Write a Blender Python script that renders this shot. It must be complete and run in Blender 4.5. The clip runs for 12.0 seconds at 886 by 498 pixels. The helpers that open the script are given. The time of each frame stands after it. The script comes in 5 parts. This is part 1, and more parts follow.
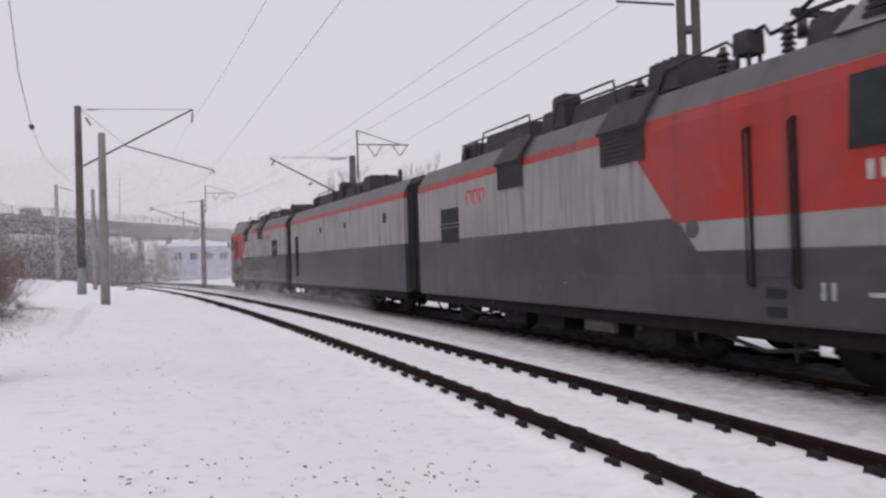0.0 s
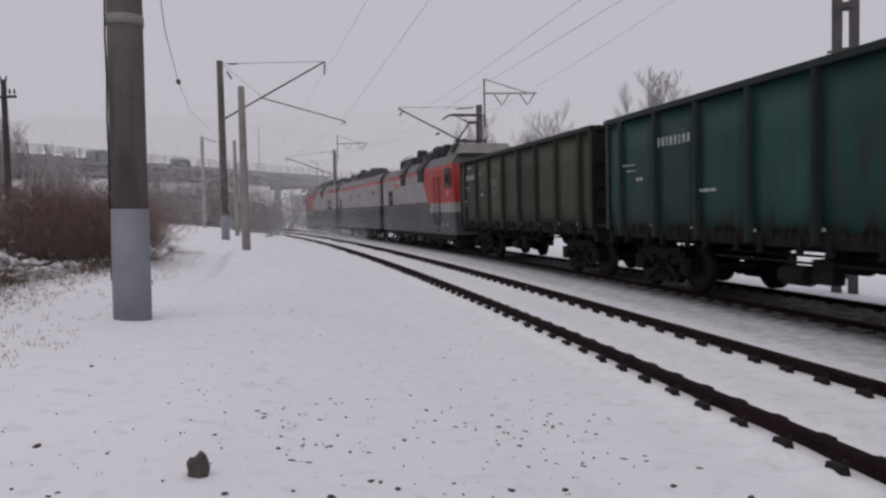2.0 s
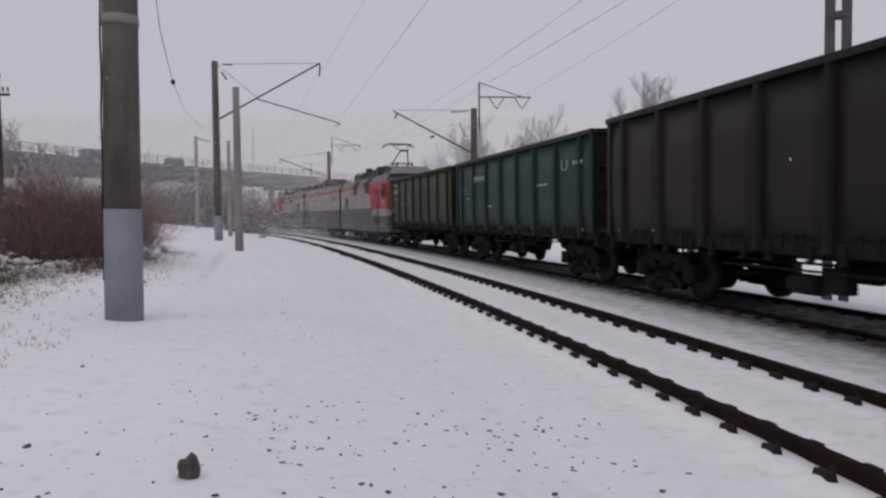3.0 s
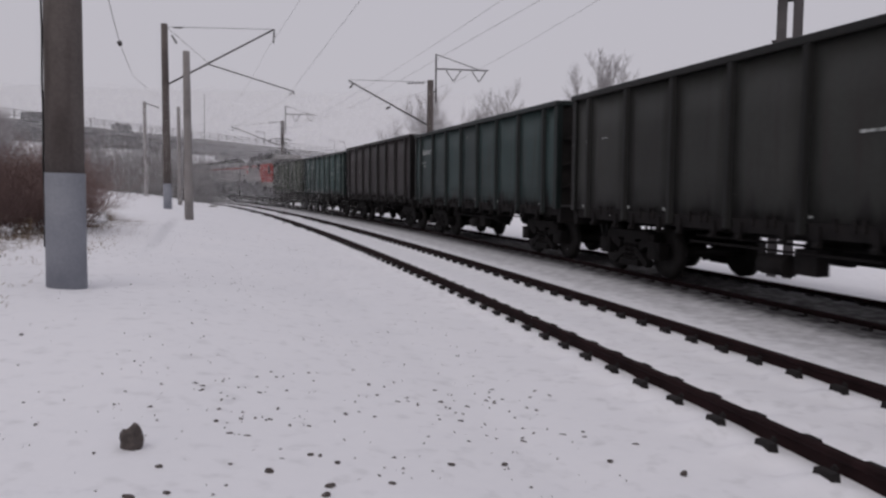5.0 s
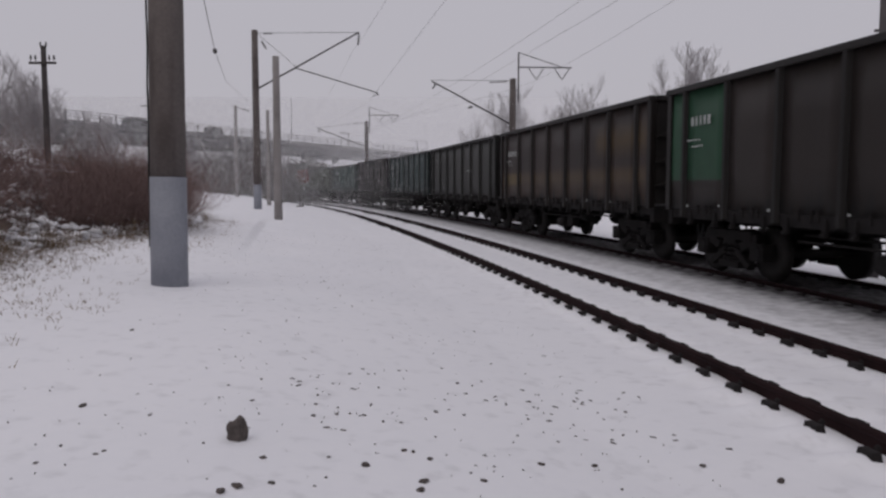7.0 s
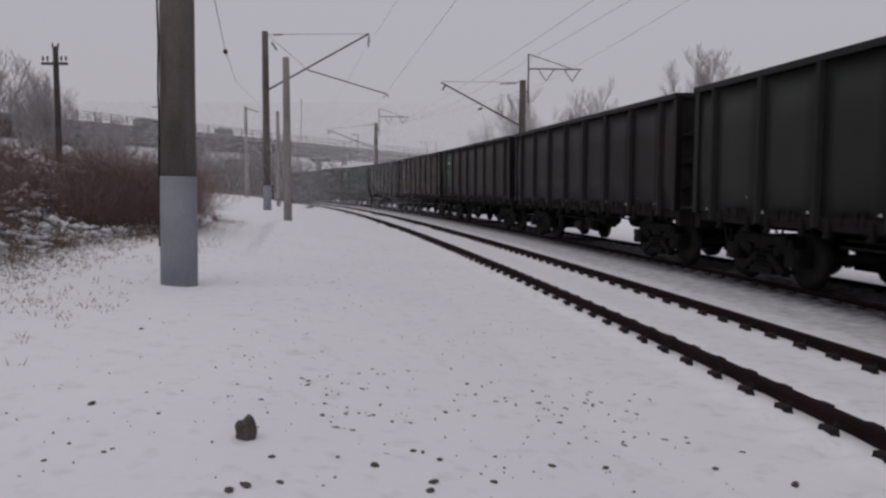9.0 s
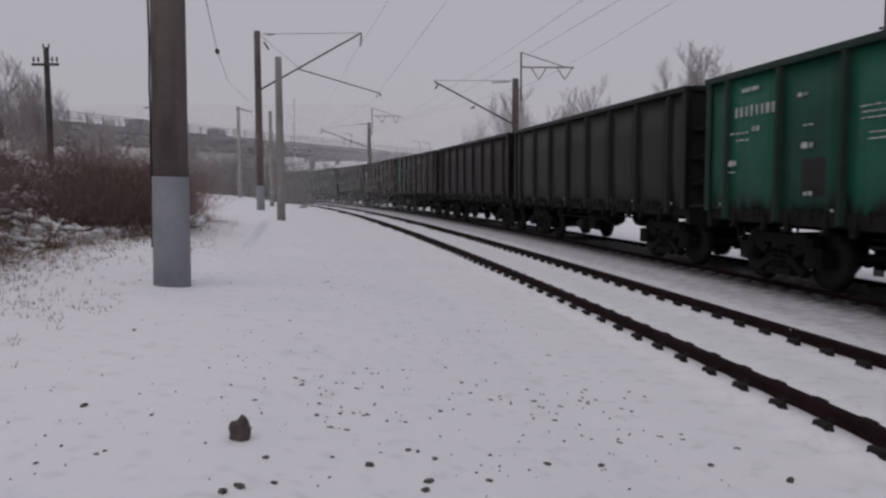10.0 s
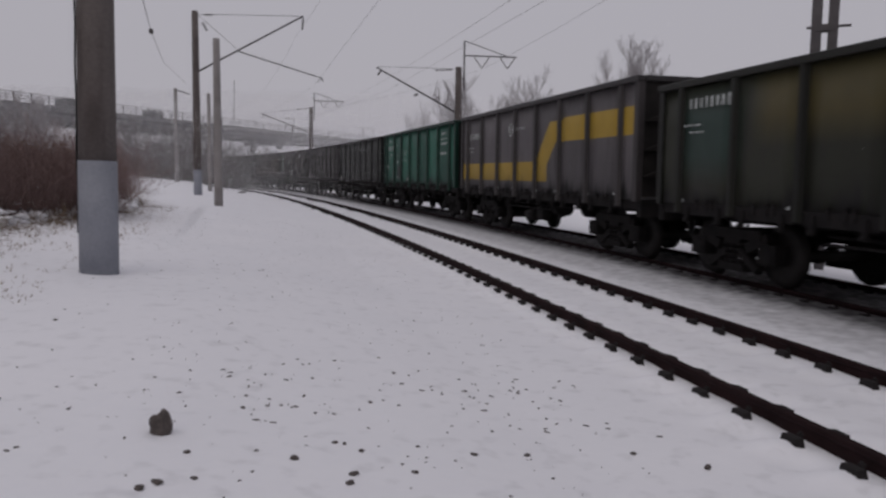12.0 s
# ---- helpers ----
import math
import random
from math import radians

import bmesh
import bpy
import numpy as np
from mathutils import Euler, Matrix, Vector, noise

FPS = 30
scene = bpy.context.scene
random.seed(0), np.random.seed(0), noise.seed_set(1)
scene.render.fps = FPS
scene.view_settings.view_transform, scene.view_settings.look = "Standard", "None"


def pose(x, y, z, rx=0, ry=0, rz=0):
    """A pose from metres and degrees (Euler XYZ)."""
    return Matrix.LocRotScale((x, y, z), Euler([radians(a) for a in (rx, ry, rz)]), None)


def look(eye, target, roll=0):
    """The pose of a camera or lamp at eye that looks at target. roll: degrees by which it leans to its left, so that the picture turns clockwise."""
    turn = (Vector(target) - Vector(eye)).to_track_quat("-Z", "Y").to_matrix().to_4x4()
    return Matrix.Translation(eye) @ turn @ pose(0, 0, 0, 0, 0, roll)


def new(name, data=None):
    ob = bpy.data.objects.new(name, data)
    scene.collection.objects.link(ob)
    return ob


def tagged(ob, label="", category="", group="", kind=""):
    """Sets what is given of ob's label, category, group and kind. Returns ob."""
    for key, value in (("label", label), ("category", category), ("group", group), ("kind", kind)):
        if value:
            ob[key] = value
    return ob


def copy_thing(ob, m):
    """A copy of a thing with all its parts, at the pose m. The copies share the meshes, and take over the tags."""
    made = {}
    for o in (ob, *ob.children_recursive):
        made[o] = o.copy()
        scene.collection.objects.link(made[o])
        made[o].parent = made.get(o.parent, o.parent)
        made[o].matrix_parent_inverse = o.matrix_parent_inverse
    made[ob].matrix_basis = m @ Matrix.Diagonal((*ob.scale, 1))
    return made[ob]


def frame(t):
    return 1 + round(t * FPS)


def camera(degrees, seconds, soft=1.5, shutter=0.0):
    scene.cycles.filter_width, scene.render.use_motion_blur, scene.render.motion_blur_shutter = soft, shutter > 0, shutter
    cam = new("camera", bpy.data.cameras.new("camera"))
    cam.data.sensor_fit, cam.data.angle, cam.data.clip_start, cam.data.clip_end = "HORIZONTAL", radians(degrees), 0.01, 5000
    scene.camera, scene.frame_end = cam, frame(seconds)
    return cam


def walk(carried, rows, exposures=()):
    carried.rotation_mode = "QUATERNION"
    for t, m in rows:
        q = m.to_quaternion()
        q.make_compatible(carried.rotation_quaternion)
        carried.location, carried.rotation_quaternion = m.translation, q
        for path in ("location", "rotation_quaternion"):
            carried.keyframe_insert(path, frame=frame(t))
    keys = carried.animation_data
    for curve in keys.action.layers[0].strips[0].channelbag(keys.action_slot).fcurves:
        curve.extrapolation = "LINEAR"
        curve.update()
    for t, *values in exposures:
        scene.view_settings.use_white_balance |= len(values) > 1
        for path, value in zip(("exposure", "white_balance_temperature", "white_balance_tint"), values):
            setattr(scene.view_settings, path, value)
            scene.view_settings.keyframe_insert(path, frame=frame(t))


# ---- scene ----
cam = camera(60.3, 12.0, soft=2.5, shutter=0.17)
# seconds, offsets of the eye, yaw, pitch, roll
EYE_Z = 1.64
PATH = [
    (0.0, -0.000, 0.022, 0.004, -12.579, 0.765, 1.759),
    (0.5, 0.097, 0.006, 0.015, -9.059, -2.238, 1.164),
    (1.0, 0.049, 0.037, 0.027, -5.022, -3.045, 1.119),
    (1.5, 0.034, -0.009, 0.032, -2.517, -2.180, 0.960),
    (2.0, 0.041, 0.019, 0.010, -3.104, -2.748, 1.241),
    (2.5, 0.036, 0.000, 0.029, -3.232, -2.643, 0.933),
    (3.0, 0.044, -0.001, 0.020, -3.576, -2.550, 0.622),
    (5.0, 0.052, 0.054, -0.004, -6.947, -4.557, -0.495),
    (5.5, 0.036, 0.010, 0.002, -6.909, -4.543, -0.608),
    (6.0, 0.017, 0.025, 0.002, -5.967, -4.818, -0.351),
    (6.5, 0.003, -0.023, 0.025, -1.920, -4.832, 0.240),
    (8.5, -0.020, 0.028, -0.005, -0.095, -4.357, -0.224),
    (9.0, -0.017, 0.018, 0.001, -0.182, -4.555, -0.220),
    (9.5, -0.014, 0.008, 0.001, -0.050, -4.579, -0.006),
    (10.0, -0.014, 0.033, -0.004, -0.659, -4.630, 0.154),
    (10.5, -0.005, 0.018, -0.001, -0.999, -5.007, 0.066),
    (11.0, -0.008, 0.033, -0.008, -1.248, -5.486, -0.144),
    (11.5, -0.002, 0.025, -0.005, -1.265, -6.072, -0.114),
    (12.0, 0.066, 0.040, 0.022, -4.877, -5.557, -0.747),
]
walk(cam, [(t, pose(x, y, EYE_Z + z, 90 + p, r, w)) for t, x, y, z, w, p, r in PATH],
     exposures=[(0, 0.0), (0.6, -0.16), (1.5, -0.42), (3.0, -0.42), (5.5, -0.45), (6.5, -0.52), (9.5, -0.66), (12.0, -0.74)])

# ---------------------------------------------------------------- sky and light
world = bpy.data.worlds.new("overcast_sky")
scene.world = world
world.use_nodes = True
wn, wl = world.node_tree.nodes, world.node_tree.links
sky = wn.new("ShaderNodeTexSky")
sky.sky_type, sky.sun_disc = "NISHITA", False
sky.sun_elevation, sky.sun_rotation, sky.air_density, sky.dust_density = radians(24), radians(200), 1.5, 6.0
dim = wn.new("ShaderNodeMix")
dim.data_type = "RGBA"
dim.inputs[0].default_value = 0.94
wl.new(sky.outputs[0], dim.inputs[6])
dim.inputs[7].default_value = (7.0, 6.75, 7.48, 1)      # flat cloud layer
bg = wn["Background"]
wl.new(dim.outputs[2], bg.inputs[0])
bg.inputs[1].default_value = 0.1
sun_data = bpy.data.lights.new("sun", "SUN")
sun_data.energy, sun_data.angle, sun_data.color = 0.62, radians(40), (1.0, 0.96, 0.95)
sun = new("sun", sun_data)
sun.matrix_world = look((0, 0, 60), (24, 36, 0))

# ---------------------------------------------------------------- materials
def shader(name, c1, c2, rough=0.7, metal=0.0, scale=3.0, fine=30.0, bump=0.2, dist=0.01, streak=None, spec=0.5, obj=True):
    """Two-scale mottled material: c1 and c2 mixed by broad and fine noise; streak: a third colour in vertical runs."""
    m = bpy.data.materials.new(name)
    m.use_nodes = True
    n, l = m.node_tree.nodes, m.node_tree.links
    b = n["Principled BSDF"]
    b.inputs["Roughness"].default_value, b.inputs["Metallic"].default_value = rough, metal
    b.inputs["Specular IOR Level"].default_value = spec
    tc = n.new("ShaderNodeTexCoord")
    src = tc.outputs["Object"]
    big, small = n.new("ShaderNodeTexNoise"), n.new("ShaderNodeTexNoise")
    big.inputs["Scale"].default_value, small.inputs["Scale"].default_value = scale, fine
    big.inputs["Detail"].default_value, small.inputs["Detail"].default_value = 5, 4
    l.new(src, big.inputs[0]); l.new(src, small.inputs[0])
    add = n.new("ShaderNodeMath"); add.operation = "MULTIPLY_ADD"
    l.new(small.outputs[0], add.inputs[0]); add.inputs[1].default_value = 0.45
    l.new(big.outputs[0], add.inputs[2])
    rmp = n.new("ShaderNodeMapRange")
    rmp.inputs[1].default_value, rmp.inputs[2].default_value = 0.45, 1.0
    l.new(add.outputs[0], rmp.inputs[0])
    mx = n.new("ShaderNodeMix"); mx.data_type = "RGBA"
    l.new(rmp.outputs[0], mx.inputs[0])
    mx.inputs[6].default_value, mx.inputs[7].default_value = (*c1, 1), (*c2, 1)
    col = mx.outputs[2]
    if streak:
        mp = n.new("ShaderNodeMapping"); mp.inputs[3].default_value = (1.0, 6.0, 0.5)
        l.new(src, mp.inputs[0])
        st = n.new("ShaderNodeTexNoise"); st.inputs["Scale"].default_value = 1.3; st.inputs["Detail"].default_value = 6
        l.new(mp.outputs[0], st.inputs[0])
        r2 = n.new("ShaderNodeMapRange"); r2.inputs[1].default_value, r2.inputs[2].default_value = 0.5, 0.72
        r2.inputs[4].default_value = streak[1]
        l.new(st.outputs[0], r2.inputs[0])
        m2 = n.new("ShaderNodeMix"); m2.data_type = "RGBA"
        l.new(r2.outputs[0], m2.inputs[0]); l.new(col, m2.inputs[6]); m2.inputs[7].default_value = (*streak[0], 1)
        col = m2.outputs[2]
    l.new(col, b.inputs[0])
    bp = n.new("ShaderNodeBump"); bp.inputs["Strength"].default_value, bp.inputs["Distance"].default_value = bump, dist
    l.new(small.outputs[0], bp.inputs["Height"]); l.new(bp.outputs[0], b.inputs["Normal"])
    m["col"] = 0
    return m, n, l, col, b


def mat(*a, **k):
    return shader(*a, **k)[0]


def band(m, tests, colour, soft=.012):
    """Livery: paint colour over m where every (a, b, c, d) in tests has a*y + b*z + c*|x| > d, in the object's metres."""
    n, l, b = m.node_tree.nodes, m.node_tree.links, m.node_tree.nodes["Principled BSDF"]
    old = b.inputs[0].links[0].from_socket
    tc = n.new("ShaderNodeTexCoord")
    ab = n.new("ShaderNodeVectorMath"); ab.operation = "MULTIPLY"; ab.inputs[1].default_value = (1, 1, 1)
    l.new(tc.outputs["Object"], ab.inputs[0])
    mask = None
    for a, bb, c, d in tests:
        dt = n.new("ShaderNodeVectorMath"); dt.operation = "DOT_PRODUCT"
        l.new(ab.outputs[0], dt.inputs[0]); dt.inputs[1].default_value = (c, a, bb)
        gt = n.new("ShaderNodeMapRange"); gt.inputs[1].default_value, gt.inputs[2].default_value = d - soft, d + soft
        l.new(dt.outputs["Value"], gt.inputs[0])
        if mask is None:
            mask = gt.outputs[0]
        else:
            mu = n.new("ShaderNodeMath"); mu.operation = "MULTIPLY"
            l.new(mask, mu.inputs[0]); l.new(gt.outputs[0], mu.inputs[1]); mask = mu.outputs[0]
    ns = n.new("ShaderNodeTexNoise"); ns.inputs["Scale"].default_value = 2.2; ns.inputs["Detail"].default_value = 6
    l.new(tc.outputs["Object"], ns.inputs[0])
    dark = n.new("ShaderNodeMix"); dark.data_type = "RGBA"
    l.new(ns.outputs[0], dark.inputs[0])
    dark.inputs[6].default_value, dark.inputs[7].default_value = (*[x * 0.7 for x in colour], 1), (*[min(1, x * 1.2) for x in colour], 1)
    mx = n.new("ShaderNodeMix"); mx.data_type = "RGBA"
    l.new(mask, mx.inputs[0]); l.new(old, mx.inputs[6]); l.new(dark.outputs[2], mx.inputs[7])
    l.new(mx.outputs[2], b.inputs[0])


def ground_material():
    m, n, l, col, b = shader("snow_ground", (0.845, 0.845, 0.875), (0.895, 0.89, 0.915), rough=0.75, scale=0.5, fine=11.0, bump=0.06, dist=0.02, spec=0.25)
    at = n.new("ShaderNodeVertexColor"); at.layer_name = "cover"
    sep = n.new("ShaderNodeSeparateColor"); l.new(at.outputs[0], sep.inputs[0])
    tc = n.new("ShaderNodeTexCoord")
    for k, (ch, sc, lo, hi, c) in enumerate(((0, 2.2, 0.47, 0.66, (0.055, 0.040, 0.036)), (1, 6.0, 0.25, 1.5, (0.06, 0.057, 0.06)), (2, 9.0, 0.50, 0.64, (0.14, 0.11, 0.085)))):
        ns = n.new("ShaderNodeTexNoise"); ns.inputs["Scale"].default_value, ns.inputs["Detail"].default_value = sc, 8
        l.new(tc.outputs["Object"], ns.inputs[0])
        ad = n.new("ShaderNodeMath"); ad.operation = "MULTIPLY_ADD"; ad.inputs[1].default_value = 0.6
        l.new(sep.outputs[ch], ad.inputs[0])
        sb = n.new("ShaderNodeMath"); sb.operation = "SUBTRACT"; sb.inputs[1].default_value = 0.3
        l.new(ns.outputs[0], sb.inputs[0]); l.new(sb.outputs[0], ad.inputs[2])
        r = n.new("ShaderNodeMapRange"); r.inputs[1].default_value, r.inputs[2].default_value = lo, hi
        l.new(ad.outputs[0], r.inputs[0])
        mx = n.new("ShaderNodeMix"); mx.data_type = "RGBA"
        l.new(r.outputs[0], mx.inputs[0]); l.new(col, mx.inputs[6]); mx.inputs[7].default_value = (*c, 1)
        col = mx.outputs[2]
    l.new(col, b.inputs[0])
    return m


SNOW = ground_material()
SNOWCAP = mat("snow_cap", (0.82, 0.82, 0.85), (0.9, 0.9, 0.92), rough=0.8, spec=0.2)
RAIL = mat("rusty_rail", (0.011, 0.0055, 0.0058), (0.027, 0.0130, 0.0140), rough=0.9, scale=4, fine=40, spec=0.12)
IRON = mat("dark_iron", (0.010, 0.009, 0.009), (0.024, 0.020, 0.020), rough=0.8, scale=6, spec=0.25)
BOGIE = mat("grimy_bogie_steel", (0.006, 0.0055, 0.006), (0.017, 0.0145, 0.0145), rough=0.85, scale=5, spec=0.2)
WHEEL = mat("wheel_steel", (0.008, 0.007, 0.007), (0.020, 0.017, 0.017), rough=0.7, scale=5, spec=0.3)
CONCRETE = mat("weathered_concrete", (0.20, 0.185, 0.18), (0.32, 0.30, 0.295), rough=0.9, scale=1.5, fine=25, bump=0.3)
DARKPOLE = mat("stained_pole_concrete", (0.070, 0.060, 0.058), (0.165, 0.142, 0.134), rough=0.9, scale=0.9, fine=22, bump=0.3, streak=((0.05, 0.038, 0.034), 0.7))
POLEPAINT = mat("grey_pole_paint", (0.19, 0.20, 0.235), (0.285, 0.297, 0.335), rough=0.75, scale=2.5, fine=28, bump=0.2)
MASTSTEEL = mat("mast_steel", (0.06, 0.055, 0.058), (0.11, 0.10, 0.105), rough=0.7, scale=3)
INSUL = mat("insulator_ceramic", (0.035, 0.03, 0.032), (0.06, 0.05, 0.052), rough=0.35)
WIRE = mat("copper_wire_dull", (0.20, 0.19, 0.20), (0.28, 0.27, 0.28), rough=0.6)
WOOD = mat("tarred_wood", (0.04, 0.034, 0.034), (0.09, 0.08, 0.08), rough=0.9, streak=((0.03, 0.026, 0.026), 0.6))
TWIG = mat("red_brown_twigs", (0.14, 0.096, 0.090), (0.27, 0.19, 0.175), rough=0.9, scale=1.0, fine=8, spec=0.2)
# bark paler than wood: distance haze is mixed into this grey
HAZE_BARK = mat("grey_bark", (0.27, 0.255, 0.26), (0.40, 0.38, 0.385), rough=0.9, spec=0.2)
FARTWIG = mat("brown_grey_twigs", (0.085, 0.072, 0.070), (0.15, 0.128, 0.124), rough=0.9, spec=0.2)
GRASS = mat("dry_grass", (0.15, 0.110, 0.078), (0.27, 0.205, 0.145), rough=0.9, spec=0.2)
STONE = mat("dark_stone", (0.045, 0.038, 0.036), (0.13, 0.108, 0.10), rough=0.9, scale=14, fine=60, bump=0.5)
PAINTMARK = mat("white_stencil_paint", (0.24, 0.26, 0.25), (0.56, 0.58, 0.57), rough=0.8, scale=6, fine=50)
LOGO_RED = mat("red_logo_paint", (0.50, 0.04, 0.03), (0.62, 0.07, 0.05), rough=0.5)
GLASS = mat("dark_cab_glass", (0.012, 0.016, 0.016), (0.03, 0.034, 0.034), rough=0.25, spec=0.3)
RUBBER = mat("black_rubber", (0.010, 0.010, 0.011), (0.02, 0.02, 0.021), rough=0.8)
ROOFGEAR = mat("sooty_roof_gear", (0.022, 0.020, 0.022), (0.055, 0.050, 0.054), rough=0.75, scale=4)
ROOFGREY = mat("grey_roof_paint", (0.17, 0.165, 0.165), (0.27, 0.26, 0.255), rough=0.6, scale=2)
DUSTY = mat("dusty_steel", (.045, .041, .039), (.115, .105, .098), rough=.85, scale=3, fine=18, spec=.2)
FARCON = mat("bridge_concrete", (0.10, 0.098, 0.102), (0.17, 0.166, 0.17), rough=0.9, scale=0.4, fine=3)
FLAKE = mat("snowflake", (0.94, 0.94, 0.96), (0.97, 0.97, 0.98), rough=0.9, spec=0.1)

# ---------------------------------------------------------------- mesh helpers
def quadbox(bm, c, s, taper=1.0, rot=None):
    """A box with centre c and size s; its top is scaled by taper."""
    vs = []
    for z in (-.5, .5):
        k = taper if z > 0 else 1.0
        for x, y in ((-.5, -.5), (.5, -.5), (.5, .5), (-.5, .5)):
            v = Vector((x * s[0] * k, y * s[1] * k, z * s[2]))
            if rot is not None:
                v = rot @ v
            vs.append(bm.verts.new(v + Vector(c)))
    for f in ((3, 2, 1, 0), (4, 5, 6, 7), (0, 1, 5, 4), (1, 2, 6, 5), (2, 3, 7, 6), (3, 0, 4, 7)):
        bm.faces.new([vs[i] for i in f])


def tube(bm, p0, p1, r0, r1=None, n=8, cap=True):
    r1 = r0 if r1 is None else r1
    p0, p1 = Vector(p0), Vector(p1)
    q = (p1 - p0).to_track_quat("Z", "Y")
    rings = []
    for p, r in ((p0, r0), (p1, r1)):
        rings.append([bm.verts.new(p + q @ Vector((r * math.cos(2 * math.pi * i / n), r * math.sin(2 * math.pi * i / n), 0))) for i in range(n)])
    for i in range(n):
        f = bm.faces.new((rings[0][i], rings[0][(i + 1) % n], rings[1][(i + 1) % n], rings[1][i]))
        f.smooth = n > 6
    if cap:
        bm.faces.new(rings[0][::-1]); bm.faces.new(rings[1])


def polyline(bm, pts, r, n=5):
    """One continuous tube through pts; r may be a list of radii."""
    pts = [Vector(p) for p in pts]
    rings = []
    for i, p in enumerate(pts):
        d = (pts[min(i + 1, len(pts) - 1)] - pts[max(i - 1, 0)])
        q = d.to_track_quat("Z", "Y")
        rr = r[i] if isinstance(r, list) else r
        rings.append([bm.verts.new(p + q @ Vector((rr * math.cos(2 * math.pi * k / n), rr * math.sin(2 * math.pi * k / n), 0))) for k in range(n)])
    for u, v in zip(rings, rings[1:]):
        for k in range(n):
            bm.faces.new((u[k], u[(k + 1) % n], v[(k + 1) % n], v[k])).smooth = True
    bm.faces.new(rings[0][::-1]); bm.faces.new(rings[-1])


def extrude(bm, prof, y0, y1, cap=True):
    """A closed outline of (x, z) swept from y0 to y1."""
    a = [bm.verts.new((x, y0, z)) for x, z in prof]
    b = [bm.verts.new((x, y1, z)) for x, z in prof]
    k = len(prof)
    for i in range(k):
        bm.faces.new((a[i], a[(i + 1) % k], b[(i + 1) % k], b[i]))
    if cap:
        bm.faces.new(a[::-1]); bm.faces.new(b)


def lathe(bm, prof, c, axis="x", n=20):
    """Rings of (offset along the axis, radius) turned about it."""
    rings = []
    for o, r in prof:
        ring = []
        for i in range(n):
            u, v = r * math.cos(2 * math.pi * i / n), r * math.sin(2 * math.pi * i / n)
            d = Vector((o, u, v)) if axis == "x" else Vector((u, v, o)) if axis == "z" else Vector((u, o, v))
            ring.append(bm.verts.new(Vector(c) + d))
        rings.append(ring)
    for a, b in zip(rings, rings[1:]):
        for i in range(n):
            bm.faces.new((a[i], a[(i + 1) % n], b[(i + 1) % n], b[i])).smooth = True
    bm.faces.new(rings[0][::-1]); bm.faces.new(rings[-1])


def mesh_of(name, bm, material, bevel=0.0):
    if bevel:
        bmesh.ops.bevel(bm, geom=bm.edges[:], offset=bevel, segments=1, affect="EDGES")
    bmesh.ops.recalc_face_normals(bm, faces=bm.faces[:])
    me = bpy.data.meshes.new(name)
    bm.to_mesh(me)
    bm.free()
    me.materials.append(material)
    return me


def part(name, bm, material, parent, label="", bevel=0.0):
    """Links a bmesh, or a mesh made before, as one mesh object under a thing or a part."""
    me = bm if isinstance(bm, bpy.types.Mesh) else mesh_of(name, bm, material, bevel)
    ob = new(name, me)
    ob.parent = parent
    return tagged(ob, label)


def thing(name, label, category, group="", m=None, kind=""):
    ob = new(name)
    if m is not None:
        ob.matrix_world = m
    return tagged(ob, label, category, group, kind)


# ---------------------------------------------------------------- line of the track
# curvature along the track, 1/m
CURV_S = [-400, -2, 0, 30, 50, 70, 90, 160, 170, 600]
CURV_K = [0, 0, .00229, .0021, .0023, .0033, .0046, .0046, 0, 0]
_S = np.arange(-200, 400, 0.5)
_K = np.interp(_S, CURV_S, CURV_K)
_A = np.cumsum(_K) * 0.5
_i0 = int(np.argmin(abs(_S + 2)))
_A = _A - _A[_i0] + radians(7.3)
_X = np.cumsum(-np.sin(_A)) * 0.5
_Y = np.cumsum(np.cos(_A)) * 0.5
_X += 4.45 - _X[_i0]
_Y += 0.0 - _Y[_i0]
TRACK2, Z1, Z2, GAUGE = 4.05, 0.04, 0.03, 0.7975


def along(s, off=0.0, z=0.0):
    """The point at s metres along the near track, off metres to its right, and its heading in degrees."""
    a = float(np.interp(s, _S, _A))
    x, y = float(np.interp(s, _S, _X)), float(np.interp(s, _S, _Y))
    return Vector((x + off * math.cos(a), y + off * math.sin(a), z)), math.degrees(a)


def track_coords(x, y):
    """Arrays s, d (metres to the right of the near track) for arrays x, y."""
    st = slice(None, None, 4)
    sx, sy, ss, sa = _X[st], _Y[st], _S[st], _A[st]
    s, d = np.empty(len(x)), np.empty(len(x))
    for i in range(0, len(x), 20000):
        xx, yy = x[i:i + 20000], y[i:i + 20000]
        j = np.argmin((xx[:, None] - sx) ** 2 + (yy[:, None] - sy) ** 2, 1)
        dx, dy = xx - sx[j], yy - sy[j]
        l = -dx * np.sin(sa[j]) + dy * np.cos(sa[j])
        s[i:i + 20000] = ss[j] + l
        a = np.interp(ss[j] + l, _S, _A)
        px, py = np.interp(ss[j] + l, _S, _X), np.interp(ss[j] + l, _S, _Y)
        d[i:i + 20000] = (xx - px) * np.cos(a) + (yy - py) * np.sin(a)
    return s, d


SLEEPER = 0.555


def wave(x, y, f, seed):
    return np.sin(x * f + 1.7 * np.sin(y * f * .63 + seed)) * np.sin(y * f * .81 + 1.3 * np.sin(x * f * .57 + seed * 2.1))


def bank_shift(s):
    """How far the foot of the bank comes nearer to the track along it."""
    return np.interp(s, [2, 12, 21, 25, 32], [0.2, 0, -1.7, -1.2, 0])


